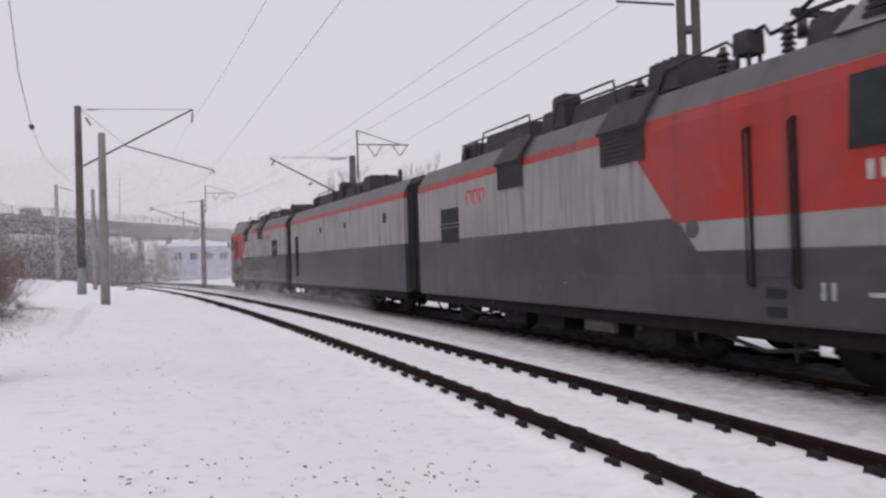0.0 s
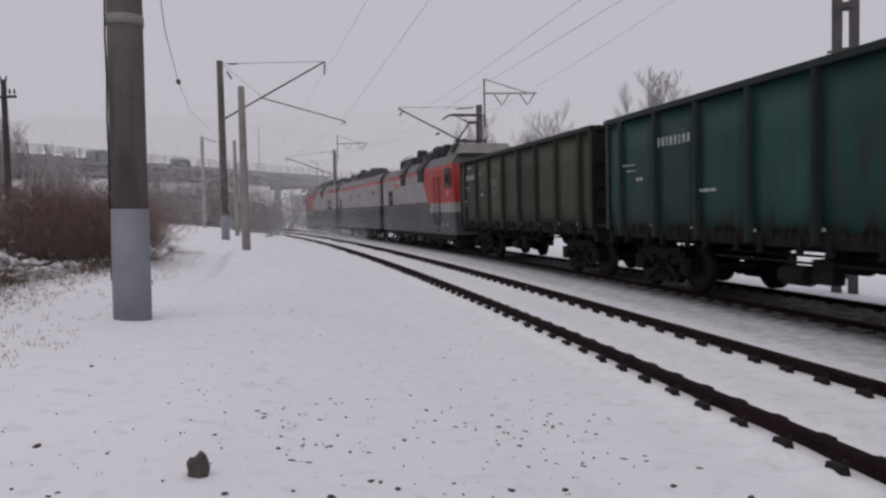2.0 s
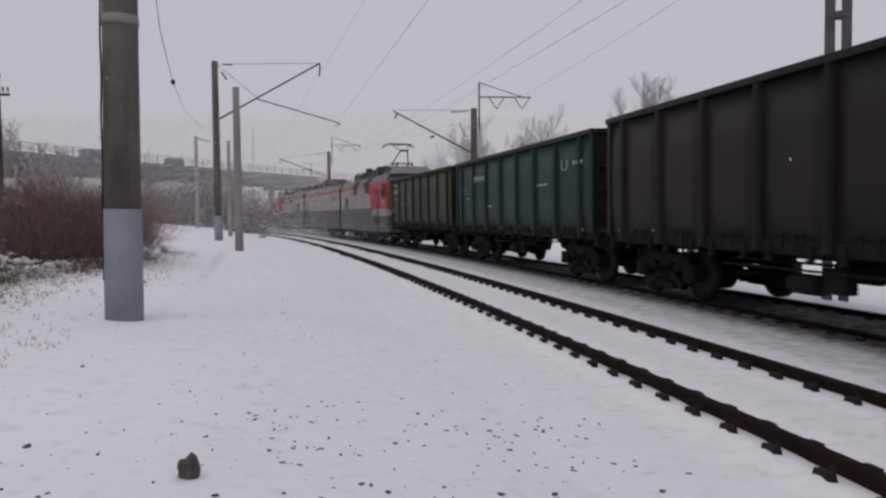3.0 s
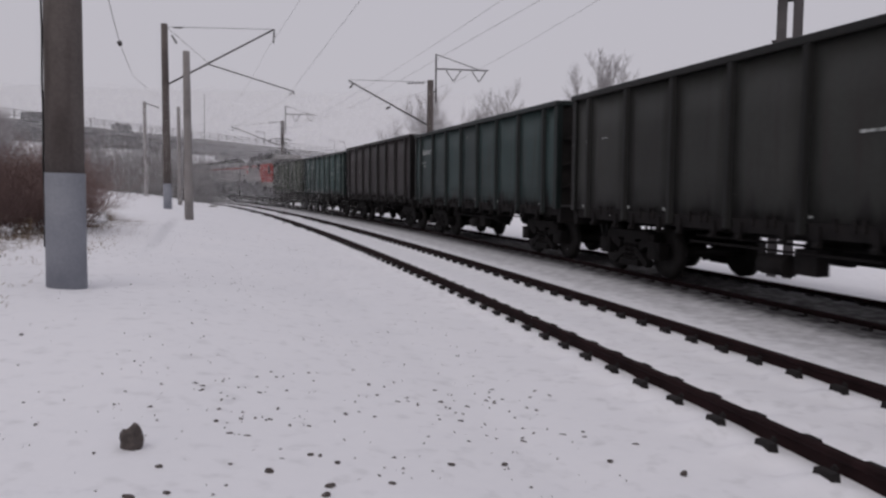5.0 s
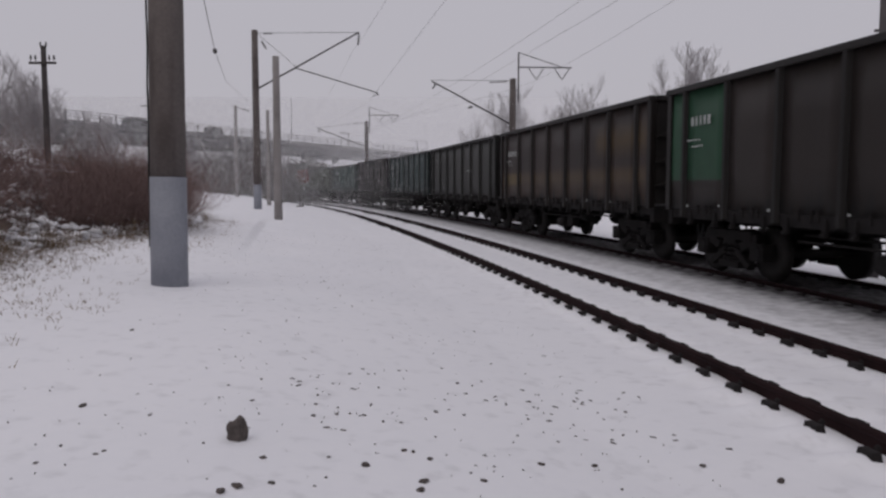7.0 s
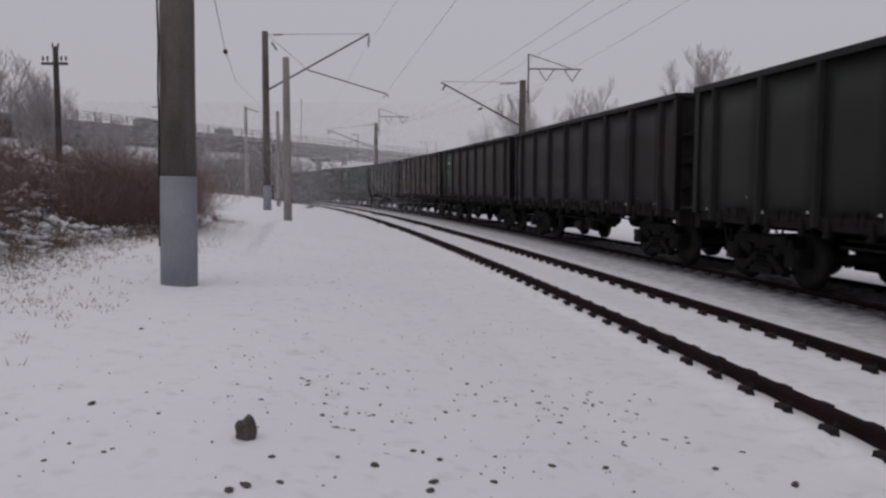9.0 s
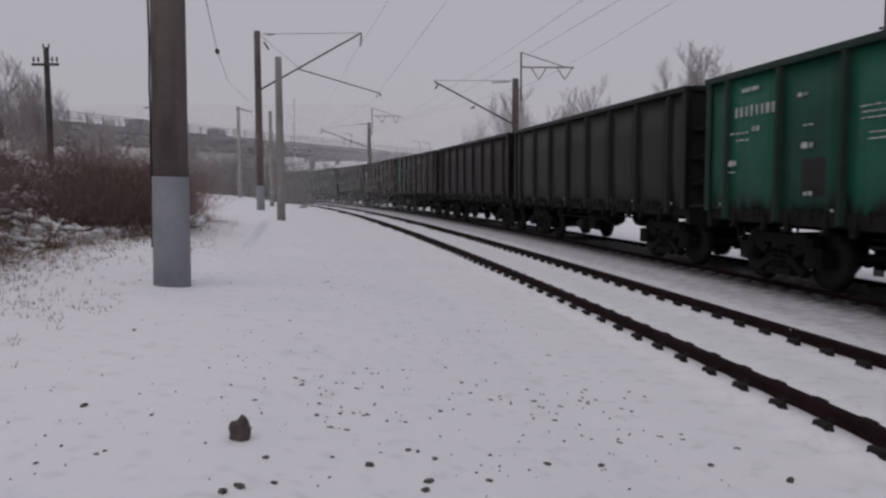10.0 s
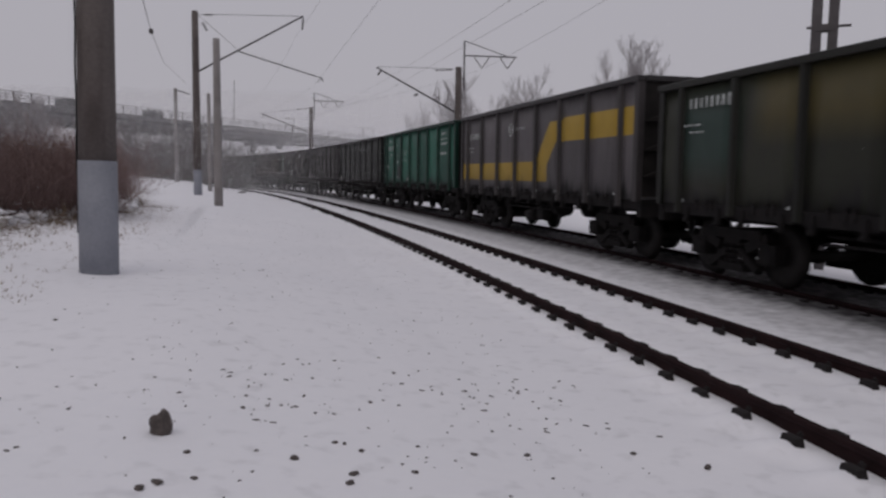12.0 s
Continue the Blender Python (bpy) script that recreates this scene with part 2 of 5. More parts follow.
def ground_z(x, y):
    x, y = np.atleast_1d(np.asarray(x, float)), np.atleast_1d(np.asarray(y, float))
    s, d = track_coords(x, y)
    dd = np.where(d < -6, d + bank_shift(s), d)
    z = np.interp(dd, [-60, -30, -20, -13, -9.5, -7.5, -5.0, -2.6, -1.7, -1.25, 1.3, 1.8, 2.5, 2.75, 5.4, 5.9, 8, 14, 60],
                  [2.6, 2.6, 2.5, 1.4, 0.66, 0.52, 0.30, -0.075, -0.10, -0.105, -0.105, -0.10, -0.09, -0.065, -0.065, -0.16, -0.35, -0.4, -0.2])
    z += 1.45 * np.exp(-((d + 14.6) / 2.6) ** 2) * np.clip((25 - s) / 6, 0, 1) * np.clip((s - 3) / 6, 0, 1)
    far = np.clip((s - 60) / 60, 0, 1)
    z += far * np.where(d < -4, 0.8, 0.0) - np.clip((s - 34) / 20, 0, 1) * np.where(d < -11, np.clip((-d - 11) / 6, 0, 1), 0) * 0.9
    off = np.clip((abs(d) - 1.5) / 1.0, 0, 1) * np.clip((abs(d - TRACK2) - 1.5) / 1.0, 0, 1)
    z += off * (0.030 * wave(x, y, .55, 1) + 0.005 * wave(x, y, 2.1, 2) + 0.0025 * wave(x, y, 6.3, 3))
    ph = np.cos((s - 0.17) / SLEEPER * 2 * np.pi)
    on = np.exp(-((abs(d) - 1.12) / .17) ** 2) + .85 * np.exp(-((abs(d) - .44) / .16) ** 2)
    z += np.where(abs(d) < 1.6, on * (0.055 * ph - 0.004) + 0.006 * wave(x, y, 4, 5), 0)
    z -= 0.006 * np.exp(-((abs(d) - GAUGE) / .1) ** 2)
    return z


def gz(x, y):
    return float(ground_z([x], [y])[0])


def spaced(lo, fine0, fine1, hi, step, grow):
    mid = list(np.arange(fine0, fine1 + step / 2, step))
    up, st = [fine1], step
    while up[-1] < hi:
        st *= grow
        up.append(up[-1] + st)
    dn, st = [fine0], step
    while dn[-1] > lo:
        st *= grow
        dn.append(dn[-1] - st)
    return np.array(dn[:0:-1] + mid + up[1:])


def build_ground():
    xs = spaced(-2500, -5.5, 7.5, 2500, 0.085, 1.07)
    ys = spaced(-2500, 2.2, 21.0, 2500, 0.085, 1.035)
    gx, gy = np.meshgrid(xs, ys)
    x, y = gx.ravel(), gy.ravel()
    z = ground_z(x, y)
    nx, ny = len(xs), len(ys)
    i = np.arange(nx * ny).reshape(ny, nx)
    faces = np.stack([i[:-1, :-1], i[:-1, 1:], i[1:, 1:], i[1:, :-1]], -1).reshape(-1, 4)
    me = bpy.data.meshes.new("ground")
    me.from_pydata(np.stack([x, y, z], 1).tolist(), [], faces.tolist())
    s, d = track_coords(x, y)
    db = d + bank_shift(s)
    litter = np.clip((-db - 9.2) / 1.6, 0, 1) * np.clip((36 - s) / 9, 0, 1) * (1 - .75 * np.clip((-db - 12.6) / 1.5, 0, 1) * np.clip((s - 10) / 3, 0, 1))
    # dirty snow between tracks; under the train, dirt with its shade painted in
    dirty = np.exp(-((d - 2.3) / .75) ** 4) * .72 + np.exp(-((d - TRACK2) / 1.45) ** 6) * 2.0
    tufts = np.clip((-db - 6.6) / 2.6, 0, 1) * np.clip((60 - s) / 20, 0, 1) * 0.66
    cols = np.stack([litter, np.clip(dirty, 0, 2.4), tufts, np.ones(len(x))], 1)
    at = me.color_attributes.new("cover", "FLOAT_COLOR", "POINT")
    at.data.foreach_set("color", cols.ravel())
    me.polygons.foreach_set("use_smooth", [True] * len(me.polygons))
    me.materials.append(SNOW)
    tagged(new("ground", me), "thin trampled snow over flat trackside ground", "ground", kind="structure")


build_ground()

# ---------------------------------------------------------------- railway tracks
RAIL_PROF = [(-.036, 0), (.036, 0), (.037, -.03), (.028, -.042), (.010, -.052), (.009, -.145), (.03, -.160), (.075, -.170), (.075, -.180),
             (-.075, -.180), (-.075, -.170), (-.03, -.160), (-.009, -.145), (-.010, -.052), (-.028, -.042), (-.037, -.03)]


def sweep_rail(off, z, s0, s1):
    bm = bmesh.new()
    prev = None
    s = s0
    while s <= s1 + 1e-6:
        ring = []
        for u, v in RAIL_PROF:
            p, _ = along(s, off + u, z + v)
            ring.append(bm.verts.new(p))
        if prev:
            for i in range(len(ring)):
                k = (i + 1) % len(ring)
                bm.faces.new((prev[i], prev[k], ring[k], ring[i]))
        else:
            bm.faces.new(ring[::-1])
        prev = ring
        s += 1.5
    bm.faces.new(prev)
    return bm


def sleeper_mesh():
    bm = bmesh.new()
    quadbox(bm, (0, 0, -.245), (2.7, .24, .13), .86)
    return mesh_of("sleeper", bm, CONCRETE)


def fastening_mesh():
    bm = bmesh.new()
    quadbox(bm, (0, 0, -.185), (.34, .15, .03))
    for sx in (-1, 1):
        # outer blocks stand for clip, pad and the shaded hollow in the snow
        quadbox(bm, (sx * .178, 0, -.122), (.080, .17, .085), .80)
        tube(bm, (sx * .12, 0, -.12), (sx * .12, 0, -.055), .013, .013, 6)
        quadbox(bm, (sx * .12, 0, -.076), (.034, .034, .018))
    return mesh_of("fastening", bm, IRON)


def build_track(name, off, z, label, k0, k1):
    tr = thing(name, label, "railway track", "parallel railway tracks", m=pose(0, 0, 0))
    for o in (-GAUGE, GAUGE):
        part("rail", sweep_rail(off + o, z - .02, -120, 150), RAIL, tr, "dark rusty steel rail")
    sl, fa = sleeper_mesh(), fastening_mesh()
    rnd = random.Random(5)
    far_s, far_f = bmesh.new(), bmesh.new()
    for k in range(-60, 200):
        s = 0.17 + SLEEPER * k
        p, a = along(s, off, z)
        m = pose(p.x, p.y, z, 0, 0, a + rnd.uniform(-.6, .6))
        if k0 <= k < k1:
            so = part("sleeper", sl, None, tr)
            so.matrix_local = m
            for o in (-GAUGE, GAUGE):
                fo = part("fastening", fa, None, so)
                fo.matrix_local = pose(o, 0, 0)
        else:
            for v in ((far_s, -.235, (2.7, .24, .13)),):
                quadbox(v[0], m @ Vector((0, 0, v[1])), v[2], .86, m.to_3x3())
            for o in (-GAUGE, GAUGE):
                quadbox(far_f, m @ Vector((o, 0, -.165)), (.36, .14, .06), .8, m.to_3x3())
    tagged(part("far_sleeper", far_s, CONCRETE, tr), kind="stuff")
    tagged(part("far_fastening", far_f, IRON, tr), kind="stuff")


build_track("railway_track", 0, Z1, "empty curved railway track with rusty rails on snowy sleepers", 0, 75)
build_track("railway_track", TRACK2, Z2, "railway track under the train, snow darkened by dirt and painted shade", 0, 60)

# ---------------------------------------------------------------- wagons
L_WAGON, HALF, TOPZ, SILL = 12.76, 6.02, 3.55, 1.20
HW = 1.50
POSTS = [-5.30, -3.785, -2.27, -.757, .757, 2.27, 3.785, 5.30]


def wheelset_mesh():
    bm = bmesh.new()
    tube(bm, (-1.05, 0, 0), (1.05, 0, 0), .085, .085, 10)
    for sx in (-1, 1):
        x = sx * .7975
        lathe(bm, [(x - .07, .30), (x - .07, .475 if sx > 0 else .45), (x - sx * .055, .50 if sx < 0 else .475), (x + .065, .475 if sx < 0 else .475), (x + .07, .40), (x + .03, .37), (x + .03, .16), (x + .09, .15)], (0, 0, 0), "x", 24)
        for k in range(4):
            a = k * math.pi / 2
            quadbox(bm, (x + sx * .05, .26 * math.cos(a), .26 * math.sin(a)), (.03, .09, .09))
    return mesh_of("wheelset", bm, WHEEL)


def side_frame_mesh():
    bm = bmesh.new()
    for s1 in (-1, 1):
        quadbox(bm, (0, s1 * .925, .50), (.22, .40, .30))          # axle box
        tube(bm, (-.13, s1 * .925, .48), (.15, s1 * .925, .48), .14, .14, 12)
        quadbox(bm, (0, s1 * .62, .64), (.16, .55, .16), rot=Euler((s1 * .35, 0, 0)).to_matrix())
        quadbox(bm, (0, s1 * .42, .34), (.14, .50, .12), rot=Euler((-s1 * .55, 0, 0)).to_matrix())
    quadbox(bm, (0, 0, .76), (.20, 1.5, .16))
    quadbox(bm, (0, 0, .22), (.18, .66, .12))
    for y in (-.18, 0, .18):
        for k in range(4):
            tube(bm, (0, y, .29 + k * .09), (0, y, .35 + k * .09), .085, .085, 8)
    return mesh_of("side_frame", bm, BOGIE)


def bolster_mesh():
    bm = bmesh.new()
    quadbox(bm, (0, 0, .72), (2.2, .42, .24))
    tube(bm, (0, 0, .8), (0, 0, .98), .2, .2, 12)
    for sx in (-1, 1):
        for sy in (-1, 1):
            quadbox(bm, (sx * .80, sy * .40, .45), (.10, .07, .34))
        quadbox(bm, (0, sx * .40, .36), (1.7, .08, .10))
    return mesh_of("bolster", bm, BOGIE)


def coupler_mesh():
    bm = bmesh.new()
    quadbox(bm, (0, .13, 1.02), (.18, .32, .20))
    quadbox(bm, (.03, .27, 1.02), (.34, .14, .30), .9)
    quadbox(bm, (-.14, .33, 1.02), (.10, .10, .26))
    quadbox(bm, (0, .02, 1.02), (.5, .12, .36))
    tube(bm, (.17, .12, 1.16), (.95, .10, 1.10), .014, .014, 6)
    return mesh_of("coupler", bm, BOGIE)


def hose_mesh():
    bm = bmesh.new()
    pts = [Vector((.45, .02 + .33 * t, 1.0 - .46 * math.sin(math.pi * t))) for t in [i / 8 for i in range(9)]]
    polyline(bm, pts, .028, 6)
    return mesh_of("brake_hose", bm, RUBBER)


def panel_mesh(m, rnd, sx, y0, y1):
    """One slightly dented side plate with thickness."""
    bm = bmesh.new()
    dent, nseg = rnd.uniform(-.015, .035), 4
    lay = []
    for x in (HW, HW - .05):
        lay.append([[bm.verts.new((sx * (x + dent * math.sin(math.pi * i / nseg) * math.sin(math.pi * j / 3)), y0 + (y1 - y0) * i / nseg, SILL + (TOPZ - .09 - SILL) * j / 3)) for j in range(4)] for i in range(nseg + 1)])
    for g in lay:
        for i in range(nseg):
            for j in range(3):
                bm.faces.new((g[i][j], g[i + 1][j], g[i + 1][j + 1], g[i][j + 1])).smooth = True
    o, n = lay
    for i in range(nseg):
        bm.faces.new((o[i][0], o[i + 1][0], n[i + 1][0], n[i][0])); bm.faces.new((o[i][3], o[i + 1][3], n[i + 1][3], n[i][3]))
    for j in range(3):
        bm.faces.new((o[0][j], o[0][j + 1], n[0][j + 1], n[0][j])); bm.faces.new((o[-1][j], o[-1][j + 1], n[-1][j + 1], n[-1][j]))
    return mesh_of("side_panel", bm, m)


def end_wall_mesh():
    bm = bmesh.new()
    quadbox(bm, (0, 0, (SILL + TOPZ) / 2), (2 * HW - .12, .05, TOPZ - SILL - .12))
    return mesh_of("end_wall", bm, SOOT_SHADE)


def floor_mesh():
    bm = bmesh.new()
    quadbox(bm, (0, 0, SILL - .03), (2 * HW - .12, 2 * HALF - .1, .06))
    return mesh_of("floor", bm, SOOT_SHADE)


# sooty steel taken near black: shade of the wagon gaps is in the colour
SOOT_SHADE = mat("sooty_end_steel", (.010, .009, .009), (.026, .023, .022), rough=.85, scale=2, fine=12, spec=.2)


def post_mesh(m):
    bm = bmesh.new()
    prof = [(-.075, 0), (-.04, .075), (.04, .075), (.075, 0)]
    a = [bm.verts.new((p[1], p[0], SILL - .14)) for p in prof]
    b = [bm.verts.new((p[1], p[0], TOPZ - .1)) for p in prof]
    for i in range(4):
        bm.faces.new((a[i], a[(i + 1) % 4], b[(i + 1) % 4], b[i]))
    bm.faces.new(a); bm.faces.new(b[::-1])
    return mesh_of("side_post", bm, m)


def chord_mesh(m):
    bm = bmesh.new()
    for sx in (-1, 1):
        quadbox(bm, (sx * (HW + .01), 0, TOPZ - .055), (.15, 2 * HALF + .06, .11))
    for sy in (-1, 1):
        quadbox(bm, (0, sy * HALF, TOPZ - .055), (2 * HW - .13, .15, .11))
    return mesh_of("top_rim", bm, m, .012)


def corner_mesh(m):
    bm = bmesh.new()
    quadbox(bm, (0, 0, (SILL + TOPZ) / 2 - .06), (.14, .17, TOPZ - SILL - .06))
    return mesh_of("corner_post", bm, m, .01)


def end_rib_mesh(m):
    bm = bmesh.new()
    quadbox(bm, (0, 0, 0), (2 * HW - .16, .09, .12), .8)
    return mesh_of("end_rib", bm, m)


def sill_mesh():
    bm = bmesh.new()
    quadbox(bm, (0, 0, SILL - .20), (.34, 2 * HALF + .5, .30))
    for sx in (-1, 1):
        quadbox(bm, (sx * 1.36, 0, SILL - .10), (.14, 2 * HALF, .16))
    for y in POSTS:
        quadbox(bm, (0, y, SILL - .14), (2.7, .12, .22))
    for sy in (-1, 1):
        quadbox(bm, (0, sy * (HALF - .02), SILL - .16), (2.9, .16, .34))
    return mesh_of("underframe", bm, BOGIE)


def hatch_mesh():
    bm = bmesh.new()
    quadbox(bm, (0, 0, -.02), (.05, 1.28, .20))
    for y in (-.45, .45):
        quadbox(bm, (.05, y, -.10), (.06, .09, .26), .6)
        tube(bm, (.07, y - .05, -.2), (.07, y + .05, -.2), .035, .035, 8)
    for y in (-.2, .1, .25):
        quadbox(bm, (.035, y, .06), (.05, .06, .16), .5)
    return mesh_of("floor_hatch", bm, BOGIE)


def brake_mesh():
    bm = bmesh.new()
    tube(bm, (-.5, -.55, .78), (-.5, .15, .78), .19, .19, 14)
    tube(bm, (.55, -.8, .74), (.55, .4, .74), .24, .24, 14)
    tube(bm, (-.9, -2.4, .86), (-.9, 2.4, .86), .022, .022, 6)
    tube(bm, (1.25, -.25, .62), (1.25, .2, .62), .16, .16, 12)
    quadbox(bm, (1.2, .5, .72), (.2, .3, .36))
    quadbox(bm, (-1.2, -.6, .68), (.2, .42, .34))
    tube(bm, (-1.25, -.3, .60), (-1.25, .25, .60), .15, .15, 12)
    tube(bm, (-1.36, -1.9, .80), (-1.36, 1.9, .80), .02, .02, 6)
    return mesh_of("brake_gear", bm, BOGIE)


def ladder_mesh():
    bm = bmesh.new()
    for x in (-.17, .17):
        tube(bm, (0, x, 1.0), (0, x, TOPZ - .25), .016, .016, 6)
    for k in range(7):
        tube(bm, (0, -.17, 1.15 + k * .32), (0, .17, 1.15 + k * .32), .013, .013, 6)
    return mesh_of("ladder", bm, BOGIE)


def mark_mesh(rows):
    """Stencilled lines of unreadable characters, and pale post-foot dots, as short bars: (y, z, width, height)."""
    bm = bmesh.new()
    rn = random.Random(len(rows))
    for y, z, w, h in rows:
        h *= .62
        if w < .13:
            quadbox(bm, (0, y, z), (.006, w * .8, h))
            continue
        u = y + w / 2
        while u > y - w / 2 + .03:
            k = min(rn.uniform(.05, .16), u - (y - w / 2))
            quadbox(bm, (0, u - k / 2, z + rn.uniform(-.004, .004)), (.006, k, h * rn.uniform(.8, 1)))
            u -= k + rn.uniform(.025, .06)
    return mesh_of("stencil_marking", bm, PAINTMARK)


SHARED = {}


def shared(key, f):
    if key not in SHARED:
        SHARED[key] = f()
    return SHARED[key]


def number_bars(rnd, y, z, n, h, w):
    out = []
    for i in range(n):
        out.append((y - i * w * 1.45, z, w * rnd.uniform(.55, 1), h * rnd.uniform(.82, 1)))
    return out


def build_bogie(parent, y):
    bg_ = part("bogie", shared("bolster", bolster_mesh), None, parent, "grimy black two-axle bogie")
    bg_.matrix_local = pose(0, y, 0)
    for sx in (-1, 1):
        sf = part("side_frame", shared("frame", side_frame_mesh), None, bg_)
        sf.matrix_local = pose(sx * 1.02, 0, 0)
    sets = []
    for sy in (-1, 1):
        ws = part("wheelset", shared("wheelset", wheelset_mesh), None, bg_)
        ws.matrix_local = pose(0, sy * .925, .475)
        sets.append((ws, sy * .925))
    return sets


WHEELSETS = []


def build_wagon(i, label, m, rim, rnd, marks, posts_m):
    global TOPZ
    TOPZ = {2: 3.65, 11: 3.25}.get(i, 3.55)
    w = thing("gondola_wagon", label, "freight wagon", "open gondola wagons of the freight train")
    edges = [-HALF] + POSTS + [HALF]
    for sx in (-1, 1):
        for y0, y1 in zip(edges, edges[1:]):
            part("side_panel", panel_mesh(m, rnd, sx, y0, y1), None, w)
    for sy in (-1, 1):
        part("end_wall", shared(("end_wall", TOPZ), end_wall_mesh), None, w, "sooty end wall blackened with the shade between wagons").matrix_local = pose(0, sy * (HALF - .03), 0)
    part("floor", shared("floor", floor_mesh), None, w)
    part("underframe", shared("sill", sill_mesh), None, w, "grimy black underframe")
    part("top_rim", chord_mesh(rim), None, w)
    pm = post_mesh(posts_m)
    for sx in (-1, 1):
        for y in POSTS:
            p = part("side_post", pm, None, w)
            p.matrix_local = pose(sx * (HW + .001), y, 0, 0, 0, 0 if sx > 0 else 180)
        for y in [(a + b) / 2 for a, b in zip(POSTS, POSTS[1:])]:
            h = part("floor_hatch", shared("hatch", hatch_mesh), None, w)
            h.matrix_local = pose(sx * (HW - .02), y, SILL - .06, 0, 0, 0 if sx > 0 else 180)
        for sy in (-1, 1):
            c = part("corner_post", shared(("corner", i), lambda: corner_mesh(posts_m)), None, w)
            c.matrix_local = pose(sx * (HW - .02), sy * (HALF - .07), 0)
    for sy in (-1, 1):
        for z in (1.7, 2.2, 2.75):
            r = part("end_rib", shared("rib", lambda: end_rib_mesh(SOOT_SHADE)), None, w)
            r.matrix_local = pose(0, sy * (HALF + .04), z)
        c = part("coupler", shared("coupler", coupler_mesh), None, w, "black automatic coupler")
        c.matrix_local = pose(0, sy * HALF, 0, 0, 0, 0 if sy > 0 else 180)
        hs = part("brake_hose", shared("hose", hose_mesh), None, w, "black rubber brake hose")
        hs.matrix_local = pose(0, sy * (HALF + .05), 0, 0, 0, 0 if sy > 0 else 180)
        WHEELSETS.extend(build_bogie(w, sy * 4.33))
    ld = part("ladder", shared(("ladder", TOPZ), ladder_mesh), None, w)
    ld.matrix_local = pose(HW + .06, -HALF + .36, 0)
    part("brake_gear", shared("brake", brake_mesh), None, w, "black brake cylinder and reservoir")
    if marks:
        mk = part("stencil_marking", mark_mesh(marks), None, w, "worn white stencilled lines and pale post-foot highlight dots")
        mk["kind"] = "stuff"
        mk.matrix_local = pose(-HW - .035, 0, 0)
    return w


def wagon_paint(name, c, dark=.55, streak=(.02, .016, .015), amount=.7, scale=.7):
    m, n, l, col, bsdf = shader(name, tuple(x * dark for x in c), c, rough=.50, scale=scale, fine=14, bump=.15, streak=(streak, amount), spec=.27)
    # each plate has faded a little differently
    info, rng, mul = n.new("ShaderNodeObjectInfo"), n.new("ShaderNodeMapRange"), n.new("ShaderNodeVectorMath")
    rng.inputs[3].default_value, rng.inputs[4].default_value = .72, 1.28
    mul.operation = "SCALE"
    l.new(info.outputs["Random"], rng.inputs[0]); l.new(col, mul.inputs[0]); l.new(rng.outputs[0], mul.inputs["Scale"])
    l.new(mul.outputs[0], bsdf.inputs[0])
    return m


def grime(m, pale=.16, drip=1.0):
    """Ragged black drips that hang up the lower edge of the side plates, and pale dusty blotches."""
    n, l, bsdf = m.node_tree.nodes, m.node_tree.links, m.node_tree.nodes["Principled BSDF"]
    old = bsdf.inputs[0].links[0].from_socket
    tc = n.new("ShaderNodeTexCoord")
    mp = n.new("ShaderNodeMapping"); mp.inputs[3].default_value = (.2, 5.0, .35)
    l.new(tc.outputs["Object"], mp.inputs[0])
    ns = n.new("ShaderNodeTexNoise"); ns.inputs["Scale"].default_value, ns.inputs["Detail"].default_value = 1.6, 5
    l.new(mp.outputs[0], ns.inputs[0])
    sp = n.new("ShaderNodeSeparateXYZ"); l.new(tc.outputs["Object"], sp.inputs[0])
    ad = n.new("ShaderNodeMath"); ad.operation = "MULTIPLY_ADD"; ad.inputs[1].default_value = -1.1
    l.new(ns.outputs[0], ad.inputs[0]); l.new(sp.outputs[2], ad.inputs[2])
    r = n.new("ShaderNodeMapRange"); r.inputs[1].default_value, r.inputs[2].default_value, r.inputs[3].default_value, r.inputs[4].default_value = .68, .92, drip, 0
    l.new(ad.outputs[0], r.inputs[0])
    mx = n.new("ShaderNodeMix"); mx.data_type = "RGBA"
    l.new(r.outputs[0], mx.inputs[0]); l.new(old, mx.inputs[6]); mx.inputs[7].default_value = (.012, .011, .011, 1)
    ns2 = n.new("ShaderNodeTexNoise"); ns2.inputs["Scale"].default_value, ns2.inputs["Detail"].default_value = .55, 9
    l.new(tc.outputs["Object"], ns2.inputs[0])
    r2 = n.new("ShaderNodeMapRange"); r2.inputs[1].default_value, r2.inputs[2].default_value, r2.inputs[4].default_value = .56, .75, pale
    l.new(ns2.outputs[0], r2.inputs[0])
    m2 = n.new("ShaderNodeMix"); m2.data_type = "RGBA"
    l.new(r2.outputs[0], m2.inputs[0]); l.new(mx.outputs[2], m2.inputs[6]); m2.inputs[7].default_value = (.10, .095, .098, 1)
    l.new(m2.outputs[2], bsdf.inputs[0])


